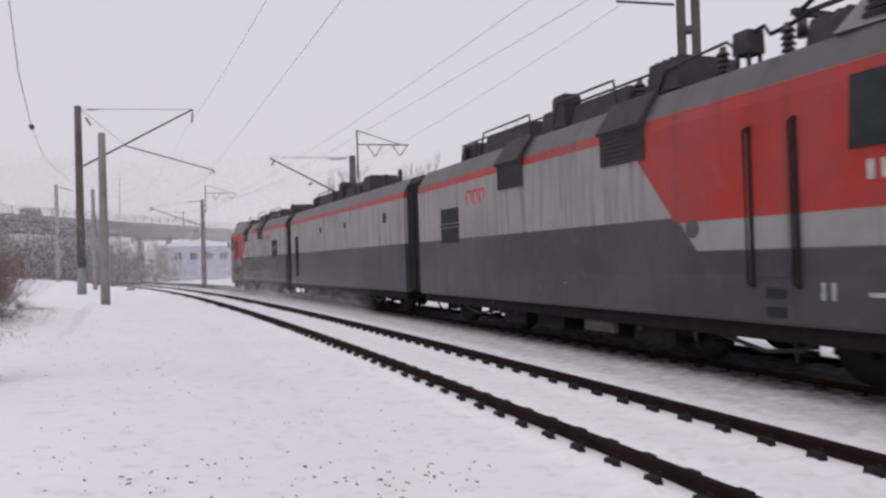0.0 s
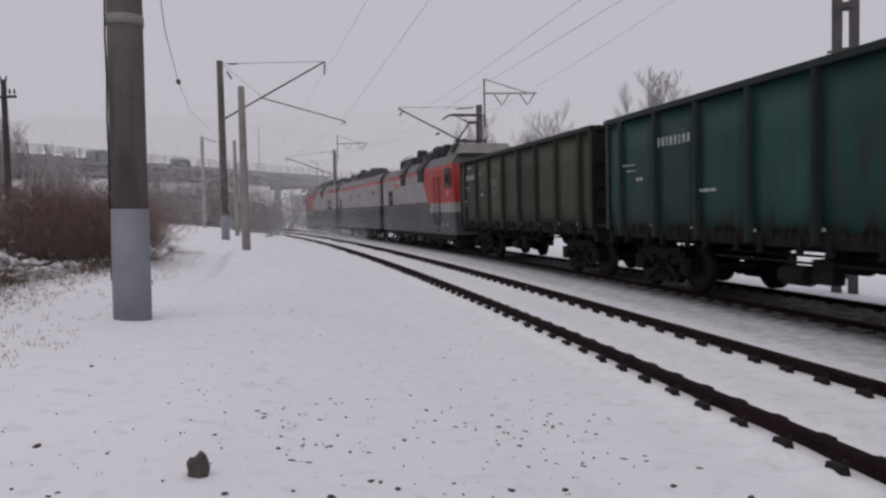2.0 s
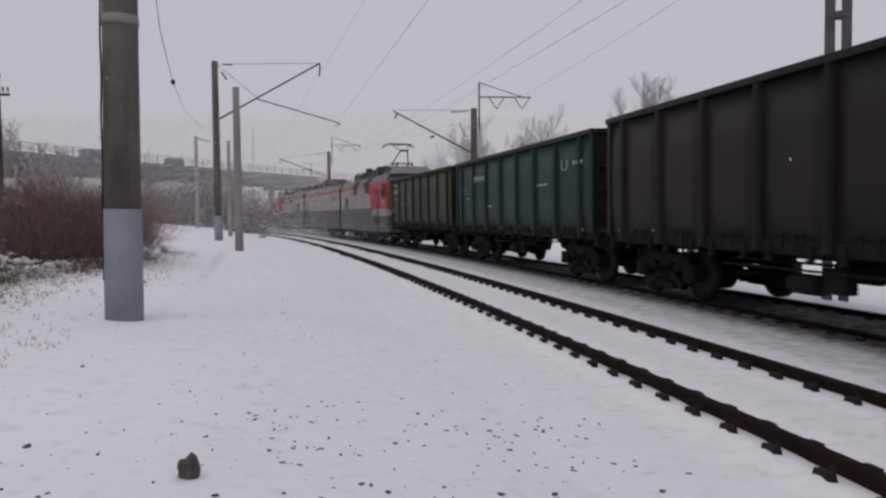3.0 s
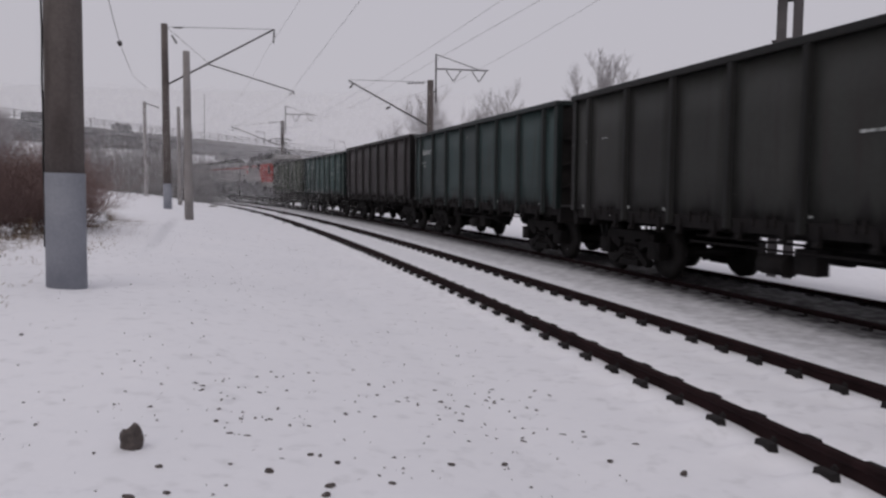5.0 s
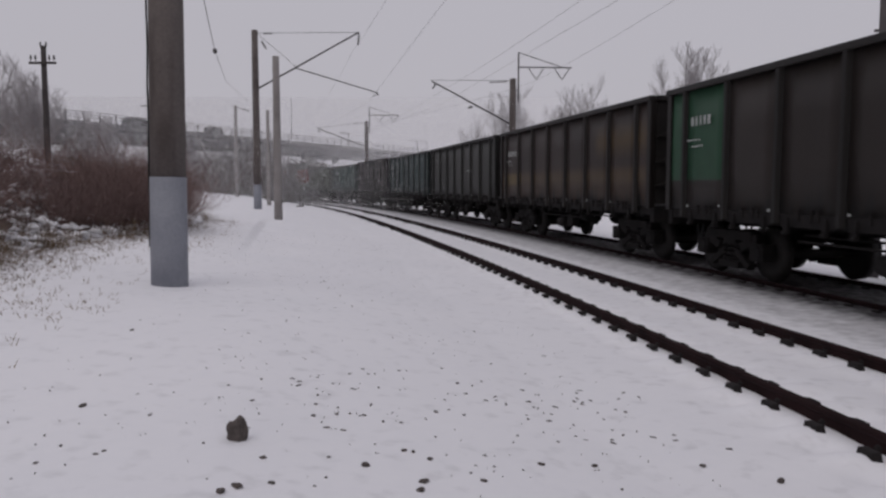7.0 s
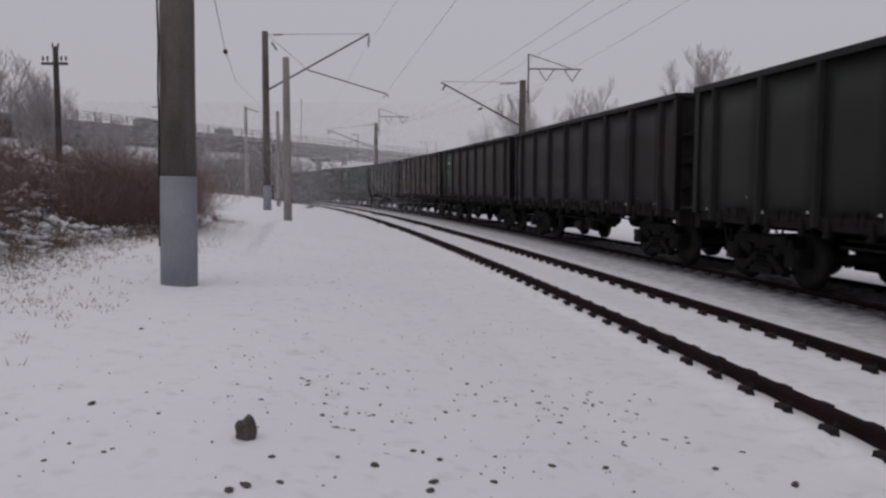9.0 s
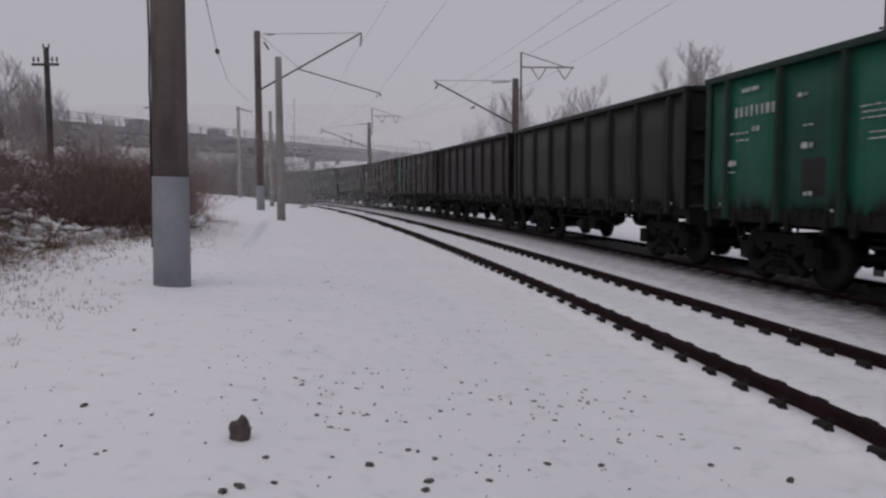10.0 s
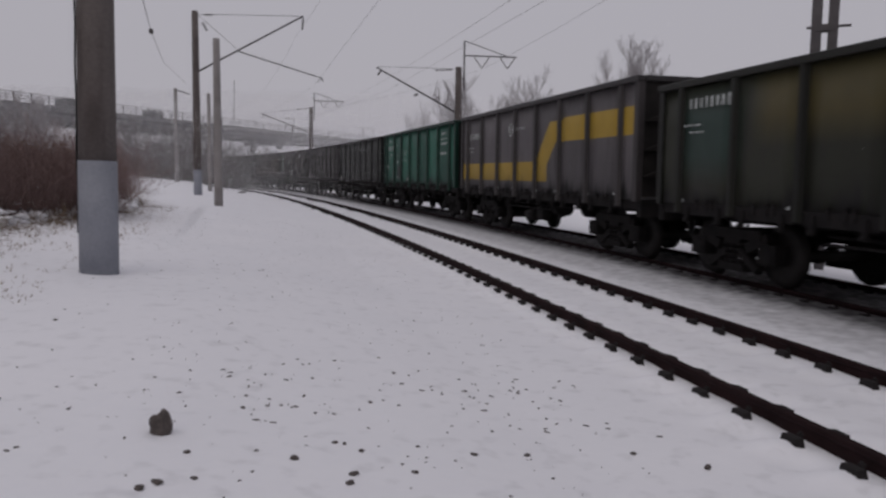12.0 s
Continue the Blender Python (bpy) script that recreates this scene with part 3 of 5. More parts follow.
PAINTS = [
    ("dark olive green steel gondola wagon with faded white stencils", (.075, .105, .052)),
    ("teal green steel gondola wagon with dusty panels", (.026, .120, .104)),
    ("dark brown steel gondola wagon, dull and sooty", (.062, .043, .043)),
    ("dull teal grey steel gondola wagon", (.060, .110, .108)),
    ("dark grey green steel gondola wagon with a plain side", (.068, .070, .064)),
    ("rusty brown steel gondola wagon with a faded yellow band", (.088, .056, .048)),
    ("sooty brown steel gondola wagon with green front plates", (.064, .048, .042)),
    ("nearly black brown steel gondola wagon", (.048, .033, .033)),
    ("dark green steel gondola wagon with grey patches", (.052, .060, .050)),
    ("bright green steel gondola wagon with white stencils", (.022, .200, .130)),
    ("grey steel gondola wagon with a yellow stepped band", (.190, .172, .180)),
    ("dark olive steel gondola wagon with faded yellow patches", (.085, .090, .058)),
]
WAGONS = []
for i, (label, c) in enumerate(PAINTS):
    rnd = random.Random(20 + i)
    # wagons 1, 3 and 4 are raised to carry mid-distance haze in their colour
    c = tuple(x * (.56 if i == 9 else .66 if i == 10 else .50 if i == 0 else .50 if i in (1, 3, 4) else .37) for x in c)
    m = wagon_paint("wagon_paint", c, amount=.45 if i in (9, 10) else .7)
    # posts and rim are set in much darker tones than the side plates
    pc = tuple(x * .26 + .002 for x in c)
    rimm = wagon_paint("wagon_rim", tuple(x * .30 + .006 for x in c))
    marks = []
    if i == 5:
        band(m, [(0, 1, 0, 1.15), (0, -1, 0, -2.0)], (.044, .026, .017), .22)
        band(m, [(0, 1, 0, 1.72), (0, -1, 0, -2.02)], (.060, .040, .022), .10)
        band(m, [(0, 1, 0, 1.68), (0, -1, 0, -2.05), (1, 0, 0, 3.6), (-1, 0, 0, -5.6)], (.105, .072, .028), .06)
        band(m, [(0, 1, 0, 2.45), (0, -1, 0, -2.95), (-1, 0, 0, 3.0)], (.060, .040, .020), .2)
    if i == 6:
        band(m, [(0, 1, 0, 1.75), (1, 0, 0, 3.8)], (.018, .060, .032))
    if i == 10:
        yel = (.36, .235, .030)
        band(m, [(0, 1, 0, 1.50), (0, -1, 0, -2.0), (1, 0, 0, -1.5)], yel)
        band(m, [(1, .95, 0, .30), (-1, -.95, 0, -1.15), (0, 1, 0, 1.50), (0, -1, 0, -2.95)], yel)
        band(m, [(0, 1, 0, 2.45), (0, -1, 0, -3.0), (-1, -.95, 0, -.35)], yel)
    if i == 9:
        band(m, [(0, 1, 0, 1.45), (0, -1, 0, -2.02), (1, 0, 0, 2.65), (-1, 0, 0, -3.2)], (.014, .016, .015))
    if i == 11:
        band(m, [(0, 1, 0, 2.3), (0, -1, 0, -3.1), (-1, 0, 0, -3.2), (1, 0, 0, -1.0)], (.075, .062, .025), .22)
        band(m, [(0, 1, 0, 1.75), (0, -1, 0, -2.9), (1, 0, 0, 3.7), (-1, 0, 0, -5.3)], (.028, .048, .040), .25)
    if i in (0, 1, 3, 5, 6, 9, 10, 11):
        marks += number_bars(rnd, 5.0 if i != 1 else 3.6, 2.85 if i != 5 else 2.75, 8 if i not in (6,) else 5, .30, .106)
        marks += [(4.9, 2.5, .55, .05), (4.8, 2.38, .4, .05)]
    # pale dots by the post feet: bright glints there, put on as white bars
    marks += [(y_ + rnd.choice((-.17, .17)), 1.27 + rnd.uniform(-.03, .03), .06, rnd.uniform(.04, .08)) for y_ in POSTS if rnd.random() < .7]
    if i in (0, 9):
        marks += [(4.6, 3.2, .5, .12), (5.1, 2.0, .25, .16), (5.15, 1.85, .32, .04), (3.2, 2.95, .22, .10), (3.0, 2.5, .30, .05), (1.6, 2.65, .7, .035), (1.6, 2.57, .62, .035),
                  (1.6, 2.49, .66, .035), (1.5, 2.3, .5, .035), (1.5, 2.22, .55, .035), (3.05, 2.2, .26, .16)]
    if i == 9:
        marks += [(-4.55, 3.15, .55, .12), (-4.6, 2.95, .85, .05), (-4.6, 2.78, .75, .14), (-4.5, 2.42, .8, .17), (3.0, 1.5, .2, .1), (.9, 1.45, .5, .14), (4.4, 2.55, .2, .14)]
    if i == 1:
        marks += [(-4.55, 2.85, .06, .34), (-4.4, 2.72, .34, .06), (-4.22, 2.85, .06, .34)] + number_bars(rnd, -4.95, 2.85, 3, .16, .16) + [(-2.9, 2.4, .8, .10), (4.4, 2.2, .3, .12), (1.9, 1.9, .5, .1)]
    if i == 10:
        marks += [(.95, 2.9, .08, .34), (1.2, 2.9, .08, .34), (1.08, 3.05, .2, .06), (1.08, 2.74, .2, .06)] + number_bars(rnd, .6, 2.9, 4, .12, .12)
    if i == 4:
        marks += [(-2.0, 2.3, .7, .07), (4.6, 2.6, .2, .04)]
    grime(m)
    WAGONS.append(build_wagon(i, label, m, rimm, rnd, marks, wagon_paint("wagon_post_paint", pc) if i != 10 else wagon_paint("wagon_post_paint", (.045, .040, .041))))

# ---------------------------------------------------------------- locomotive
HL, BW = 7.6, 1.52        # half length of a section, half width
LIGHT_GREY, DARK_GREY, RED, WHITE = (.36, .345, .35), (.050, .049, .055), (.40, .026, .019), (.30, .305, .295)


def road_dust(m):
    """Uneven grey road film and dark vertical runs over the livery."""
    n, l, bsdf = m.node_tree.nodes, m.node_tree.links, m.node_tree.nodes["Principled BSDF"]
    tc = n.new("ShaderNodeTexCoord")
    for scale, stretch, lo, hi, amount, c in ((.45, (1, 1, 1), .42, .72, .42, (.15, .142, .142)), (1.2, (1, 3.2, .28), .52, .74, .55, (.035, .031, .032)), (3.5, (1, 1, 1), .58, .72, .10, (.24, .235, .235))):
        old = bsdf.inputs[0].links[0].from_socket
        mp = n.new("ShaderNodeMapping"); mp.inputs[3].default_value = stretch
        l.new(tc.outputs["Object"], mp.inputs[0])
        ns = n.new("ShaderNodeTexNoise"); ns.inputs["Scale"].default_value, ns.inputs["Detail"].default_value = scale, 7
        l.new(mp.outputs[0], ns.inputs[0])
        r = n.new("ShaderNodeMapRange"); r.inputs[1].default_value, r.inputs[2].default_value, r.inputs[4].default_value = lo, hi, amount
        l.new(ns.outputs[0], r.inputs[0])
        mx = n.new("ShaderNodeMix"); mx.data_type = "RGBA"
        l.new(r.outputs[0], mx.inputs[0]); l.new(old, mx.inputs[6]); mx.inputs[7].default_value = (*c, 1)
        l.new(mx.outputs[2], bsdf.inputs[0])


def loco_paint(cab):
    m = mat("locomotive_paint", tuple(x * .78 for x in LIGHT_GREY), LIGHT_GREY, rough=.45, spec=.4, scale=.8, fine=10, bump=.06, streak=((.16, .15, .155), .6))
    band(m, [(0, -1, 0, -2.10)], DARK_GREY)
    band(m, [(0, -1, 0, -1.30)], (.060, .059, .066))
    band(m, [(0, 1, 0, 3.42), (0, -1, 0, -3.60)], RED)
    band(m, [(0, 1, 0, 3.60)], (.095, .092, .095))
    if cab:
        band(m, [(-1, .85, 0, 5.05), (0, 1, 0, 1.62), (0, -1, 0, -3.60)], WHITE)
        band(m, [(-1, .85, 0, 4.95), (0, 1, 0, 2.02), (0, -1, 0, -3.60)], RED)
    road_dust(m)
    return m


def section_profile():
    return [(-BW, .74), (-BW + .02, .70), (BW - .02, .70), (BW, .74), (BW, 3.42), (BW - .03, 3.62), (BW - .28, 4.0), (BW - .62, 4.10), (-BW + .62, 4.10), (-BW + .28, 4.0), (-BW + .03, 3.62), (-BW, 3.42)]


def build_section(name, label, cab):
    sec = thing(name, label, "locomotive", "coupled locomotive sections")
    paint = loco_paint(cab)
    bm = bmesh.new()
    prof = section_profile()
    if cab:
        rings = []
        for y, k in ((HL, 0), (-HL + 1.0, 0), (-HL + .25, .25), (-HL + .02, .6)):
            ring = []
            for x, z in prof:
                rake = max(0, (z - 2.3)) * (.32 if k == .6 else .14 if k == .25 else 0)
                xx = x * (1 - .10 * k * (1 if k else 0)) 
                ring.append(bm.verts.new((xx, y + rake, z - (max(0, z - 3.6) * k * .5))))
            rings.append(ring)
        for a, b in zip(rings, rings[1:]):
            for i in range(len(prof)):
                j = (i + 1) % len(prof)
                bm.faces.new((a[i], a[j], b[j], b[i]))
        bm.faces.new(rings[0]); bm.faces.new(rings[-1][::-1])
    else:
        extrude(bm, prof, -HL, HL)
    part("body", bm, paint, sec)
    # windows and louvres on both sides
    for sx in (-1, 1):
        def put(nm, f, mt, lab=""):
            b = bmesh.new(); f(b)
            return part(nm, b, mt, sec, lab)
        if cab:
            put("machine_window", lambda b: [quadbox(b, (sx * (BW + .005), 5.33, 2.68), (.03, 1.1, .36)), quadbox(b, (sx * (BW + .005), 5.33, 2.20), (.03, 1.1, .36)), quadbox(b, (sx * BW, 5.33, 2.44), (.05, 1.2, .06))], RUBBER, "dark machine room window")
            for yc, w in ((1.95, 1.1), (-2.0, 1.15)):
                def louvre(b, yc=yc, w=w):
                    q = Euler((0, sx * -.62, 0)).to_matrix()
                    quadbox(b, (sx * (BW - .10), yc, 3.80), (.10, w, .62), rot=q)
                    quadbox(b, (sx * (BW + .01), yc, 3.30), (.05, w, .52))
                    for k in range(6):
                        quadbox(b, (sx * (BW + .04), yc, 3.10 + k * .075), (.03, w - .1, .02))
                put("louvre", louvre, ROOFGEAR, "black intake louvre")
            for y in (-4.70, -5.42):
                def rail(b, y=y):
                    polyline(b, [(sx * BW, y, 1.15), (sx * (BW + .09), y, 1.2), (sx * (BW + .09), y, 3.1), (sx * BW, y, 3.15)], .022, 6)
                    quadbox(b, (sx * (BW + .005), y, 2.15), (.02, .06, 2.0))
                put("handrail", rail, IRON, "dark door handrail")
            put("cab_door", lambda b: quadbox(b, (sx * (BW + .004), -5.06, 2.2), (.02, .60, 1.85)), paint)
            put("cab_side_window", lambda b: extrude_yz(b, sx * (BW + .008), [(-6.15, 2.66), (-7.1, 2.66), (-6.95, 3.38), (-6.75, 3.45), (-6.2, 3.45)], .03), GLASS, "dark cab side window in a black frame")
            put("mirror", lambda b: [quadbox(b, (sx * (BW + .16), -7.05, 3.0), (.10, .06, .34)), tube(b, (sx * BW, -7.05, 3.0), (sx * (BW + .16), -7.05, 3.0), .02)], IRON)
            for z in (.85, 1.08):
                put("step_recess", lambda b, z=z: quadbox(b, (sx * (BW + .002), -5.06, z), (.02, .30, .13)), RUBBER)
            put("number_marking", lambda b: [quadbox(b, (sx * (BW + .004), -6.40 - k * .17, 2.42), (.008, .085, .21)) for k in range(3)] + [quadbox(b, (sx * (BW + .004), -5.75 - k * .14, 1.12), (.008, .05, .2)) for k in range(2)] + [quadbox(b, (sx * (BW + .004), -6.5, 1.1), (.008, .34, .05))], PAINTMARK, "white painted number bars")["kind"] = "stuff"
            put("red_emblem", lambda b: [f for k in range(3) for f in (quadbox(b, (sx * (BW + .004), 4.22 - k * .36, 3.02), (.008, .06, .34)), quadbox(b, (sx * (BW + .004), 4.08 - k * .36, 3.16), (.008, .22, .06)), quadbox(b, (sx * (BW + .004), 3.98 - k * .36, 3.05), (.008, .05, .22)))], LOGO_RED, "red painted company emblem")
            put("builder_plate", lambda b: lathe(b, [(sx * BW - .01, .13), (sx * (BW + .012), .13), (sx * (BW + .018), .11), (sx * (BW + .006), .10)], (0, -3.6, 1.93), "x", 18), MASTSTEEL, "small round cast builder plate")
        else:
            put("side_door", lambda b: [quadbox(b, (sx * (BW + .004), 6.35, 1.95), (.02, .62, 1.8)), quadbox(b, (sx * (BW + .012), 6.35, 2.5), (.02, .34, .5))], IRON, "narrow dark side door")
            for y in (-5.9, -1.5, 2.0):
                put("porthole", lambda b, y=y: tube(b, (sx * (BW - .01), y, 2.95), (sx * (BW + .02), y, 2.95), .17 if y < -5 else .12, None, 16), GLASS, "small dark round window")
    # skirt below the body
    bm = bmesh.new()
    quadbox(bm, (0, 0, .60), (2.86, 2 * HL - .3, .22))
    for y in (-2.4, -.9, .8, 2.3):
        quadbox(bm, (-1.05, y, .42), (.55, 1.0, .36)); quadbox(bm, (1.05, y, .42), (.55, 1.0, .36))
    part("underframe", bm, BOGIE, sec, "dirty underframe with equipment boxes")
    for sx in (-1, 1):
        b = bmesh.new(); quadbox(b, (sx * 1.36, -1.0, .46), (.10, .9, .30), .92)
        part("battery_box", b, DUSTY, sec, "dusty tan equipment box")
        for y in (-6.6, -5.2, -3.4, -2.1, 2.2, 3.5, 5.3, 6.7):
            b = bmesh.new(); polyline(b, [(sx * 1.30, y, .72), (sx * 1.33, y + .05, .45), (sx * 1.15, y + .2, .22)], .03, 6)
            part("sand_pipe", b, DUSTY, sec)
        for y in (-4.4, 4.4):
            b = bmesh.new(); polyline(b, [(sx * 1.36, y - 1.3, .66), (sx * 1.38, y - .9, .40), (sx * 1.38, y - .3, .34), (sx * 1.38, y + .4, .48), (sx * 1.36, y + 1.2, .66)], .03, 6)
            part("brake_hose", b, RUBBER, sec)
    for yb in (-4.4, 4.4):
        bmf = bmesh.new()
        for sx in (-1, 1):
            quadbox(bmf, (sx * 1.1, 0, .68), (.16, 4.1, .2))
            for sy in (-1, 1):
                quadbox(bmf, (sx * 1.12, sy * 1.45, .56), (.24, .5, .36))
                tube(bmf, (sx * 1.0, sy * 1.45, .60), (sx * 1.28, sy * 1.45, .60), .17, .17, 12)
                for k in range(5):
                    tube(bmf, (sx * 1.12, sy * .75, .30 + .09 * k), (sx * 1.12, sy * .75, .36 + .09 * k), .12, .12, 10)
                tube(bmf, (sx * 1.2, sy * 2.0, .25), (sx * 1.2, sy * 1.75, .62), .05, .05, 8)
        quadbox(bmf, (0, 0, .6), (2.1, .5, .3))
        bo = part("bogie", bmf, BOGIE, sec, "grimy locomotive bogie")
        bo.matrix_local = pose(0, yb, 0)
        for sy in (-1, 1):
            ws = part("wheelset", shared("loco_wheel", loco_wheel_mesh), None, bo)
            ws.matrix_local = pose(0, sy * 1.45, .62)
            LOCO_WHEELS.append((ws, sy * 1.45))
    # roof equipment
    rnd = random.Random(3 if cab else 4)
    def roof_box(nm, c, s, mt=ROOFGEAR, lab=""):
        b = bmesh.new(); quadbox(b, c, s, .9)
        for k in range(4):
            quadbox(b, (c[0], c[1] + (k - 1.5) * s[1] / 4.4, c[2] + s[2] / 2 + .02), (s[0] * .8, .05, .05))
        part(nm, b, mt, sec, lab)
    roof_box("choke_box", (0, 6.2, 4.32), (1.3, .8, .50))
    roof_box("capacitor_box", (-.35, -2.3, 4.38), (1.2, .8, .50))
    roof_box("switch_box", (-.75, .9, 4.42), (.42, .5, .60))
    roof_box("fan_housing", (0, 3.3, 4.30), (1.9, 2.4, .42), lab="sooty roof fan housing")
    roof_box("resistor_box", (0, -.4, 4.29), (1.8, 1.9, .40), lab="sooty roof resistor box")
    roof_box("filter_box", (0, 1.4, 4.33), (1.7, .9, .46))
    for y in (5.4, 6.1, 1.2, -1.4, -1.75) + ((-4.6, -3.4) if cab else (-5.2, -3.8)):
        b = bmesh.new()
        for k in range(5):
            tube(b, (-.7, y, 4.10 + k * .085), (-.7, y, 4.15 + k * .085), .10, .07, 10)
        tube(b, (-.7, y, 4.0), (-.7, y, 4.56), .05, .05, 8)
        part("roof_insulator", b, INSUL, sec)
    for x in (-.95, .95):
        b = bmesh.new()
        polyline(b, [(x, -1.1, 4.1), (x, -1.0, 4.62), (x, .9, 4.62), (x, 1.1, 4.2)], .022, 6)
        part("roof_handrail", b, ROOFGEAR, sec)
        b = bmesh.new()
        polyline(b, [(x, 2.0, 4.1), (x, 2.1, 4.60), (x, 4.4, 4.60), (x, 4.6, 4.1)], .022, 6)
        part("roof_handrail", b, ROOFGEAR, sec)
    b = bmesh.new(); polyline(b, [(-.7, 6.3, 4.57), (-.7, 5.2, 4.57), (-.5, 2.2, 4.60), (-.7, 1.2, 4.57), (-.7, -1.8, 4.57)], .022, 6)
    part("roof_busbar", b, ROOFGEAR, sec)
    b = bmesh.new()
    tube(b, (.2, 6.6, 4.3), (.9, 6.6, 4.3), .30, .30, 14)
    part("air_tank", b, ROOFGEAR, sec)
    b = bmesh.new(); tube(b, (.4, 5.0, 4.1), (.4, 5.0, 5.0), .02, .01, 6)
    part("roof_antenna", b, ROOFGEAR, sec)
    if cab:
        b = bmesh.new()
        vs = []
        for y, z, w in ((-5.80, 4.02, 1.30), (-6.1, 4.46, 1.05), (-6.95, 4.42, 1.0), (-7.25, 4.0, 1.2)):
            vs.append([b.verts.new((-w, y, z)), b.verts.new((w, y, z))])
        for p, q in zip(vs, vs[1:]):
            b.faces.new((p[0], p[1], q[1], q[0]))
        b.faces.new([v[0] for v in vs][::-1]); b.faces.new([v[1] for v in vs]); b.faces.new((vs[0][0], vs[3][0], vs[3][1], vs[0][1]))
        part("roof_cowl", b, ROOFGREY, sec, "grey air conditioner cowl")
        roof_box("pantograph_base_box", (-.1, -5.3, 4.26), (1.5, .62, .40))
        b = bmesh.new(); quadbox(b, (-.75, -3.95, 4.46), (.30, .30, .32), .94)
        for dx, dy in ((-.1, -.1), (.1, -.1), (-.1, .1), (.1, .1)):
            tube(b, (-.75 + dx, -3.95 + dy, 4.02), (-.75 + dx, -3.95 + dy, 4.32), .03, .03, 6)
        part("surge_arrester", b, ROOFGEAR, sec)
        b = bmesh.new(); polyline(b, [(-.75, -3.8, 4.56), (-.75, -4.25, 4.62), (-.75, -4.35, 4.48), (-.7, -4.6, 4.52), (-.7, -5.0, 4.60)], .03, 6)
        part("roof_cable", b, RUBBER, sec)
        for x in (-.95, .95):
            b = bmesh.new(); polyline(b, [(x, -2.2, 4.1), (x, -2.4, 4.46), (x, -3.75, 4.52), (x, -3.9, 4.40), (x, -3.95, 4.05)], .022, 6)
            part("roof_handrail", b, ROOFGEAR, sec)
        for sx in (-1, 1):
            b = bmesh.new()
            for k in range(4):
                quadbox(b, (sx * (1.24 - .05 * k), -6.5, 4.12 + k * .09), (.05, .7, .045))
            part("cowl_grille", b, RUBBER, sec)
        b = bmesh.new()
        for x in (-.42, .42):
            extrude_xz(b, -HL - .02, [(x - .36, 2.62), (x + .36, 2.62), (x + .34, 3.28), (x - .34, 3.28)], .03, rake=.3)
        part("windscreen", b, GLASS, sec, "dark cab windscreen")
        for x in (-.95, .95):
            b = bmesh.new(); tube(b, (x, -HL + .08, 1.78), (x, -HL - .04, 1.78), .10, .09, 14)
            part("buffer_lamp", b, GLASS, sec)
        b = bmesh.new()
        quadbox(b, (0, -HL + .15, .42), (2.5, .12, .40))
        quadbox(b, (0, -HL - .10, .42), (2.2, .40, .10))
        part("snow_plough", b, BOGIE, sec)
        part("coupler", shared("coupler", coupler_mesh), None, sec).matrix_local = pose(0, -HL + .1, 0, 0, 0, 180)
    b = bmesh.new()
    extrude(b, [(-1.36, .85), (1.36, .85), (1.36, 3.72), (-1.36, 3.72)], HL, HL + .55)
    for k in range(4):
        extrude(b, [(-1.42, .8), (1.42, .8), (1.42, 3.80), (-1.42, 3.80)], HL + .04 + k * .13, HL + .09 + k * .13)
    part("gangway_bellows", b, RUBBER, sec, "black rubber gangway bellows")
    if not cab:
        b = bmesh.new()
        for k in range(4):
            extrude(b, [(-1.42, .8), (1.42, .8), (1.42, 3.80), (-1.42, 3.80)], -HL - .04 - k * .13, -HL - .09 - k * .13)
        part("gangway_bellows", b, RUBBER, sec, "black rubber gangway bellows")
    return sec


def extrude_yz(b, x, pts, th):
    a = [b.verts.new((x - th / 2, y, z)) for y, z in pts]
    c = [b.verts.new((x + th / 2, y, z)) for y, z in pts]
    k = len(pts)
    for i in range(k):
        b.faces.new((a[i], a[(i + 1) % k], c[(i + 1) % k], c[i]))
    b.faces.new(a); b.faces.new(c)


def extrude_xz(b, y, pts, th, rake=0.0):
    a = [b.verts.new((x, y + (z - 2.3) * rake - th, z)) for x, z in pts]
    c = [b.verts.new((x, y + (z - 2.3) * rake + th, z)) for x, z in pts]
    k = len(pts)
    for i in range(k):
        b.faces.new((a[i], a[(i + 1) % k], c[(i + 1) % k], c[i]))
    b.faces.new(a); b.faces.new(c)


def loco_wheel_mesh():
    bm = bmesh.new()
    tube(bm, (-1.0, 0, 0), (1.0, 0, 0), .1, .1, 10)
    for sx in (-1, 1):
        x = sx * .7975
        lathe(bm, [(x - .07, .4), (x - .07, .62), (x + .07, .62), (x + .07, .52), (x + .03, .5), (x + .03, .2), (x + .1, .18)], (0, 0, 0), "x", 26)
    return mesh_of("wheelset", bm, WHEEL)


LOCO_WHEELS = []
SEC_C = build_section("locomotive_cab_section", "red and grey electric locomotive section with cab", True)
SEC_B = build_section("locomotive_booster_section", "light and dark grey locomotive section without cab", False)
SEC_A = copy_thing(SEC_C, pose(0, 0, 0))
LOCO_WHEELS += [(o, o.location.y) for o in SEC_A.children_recursive if o.name.startswith("wheelset")]


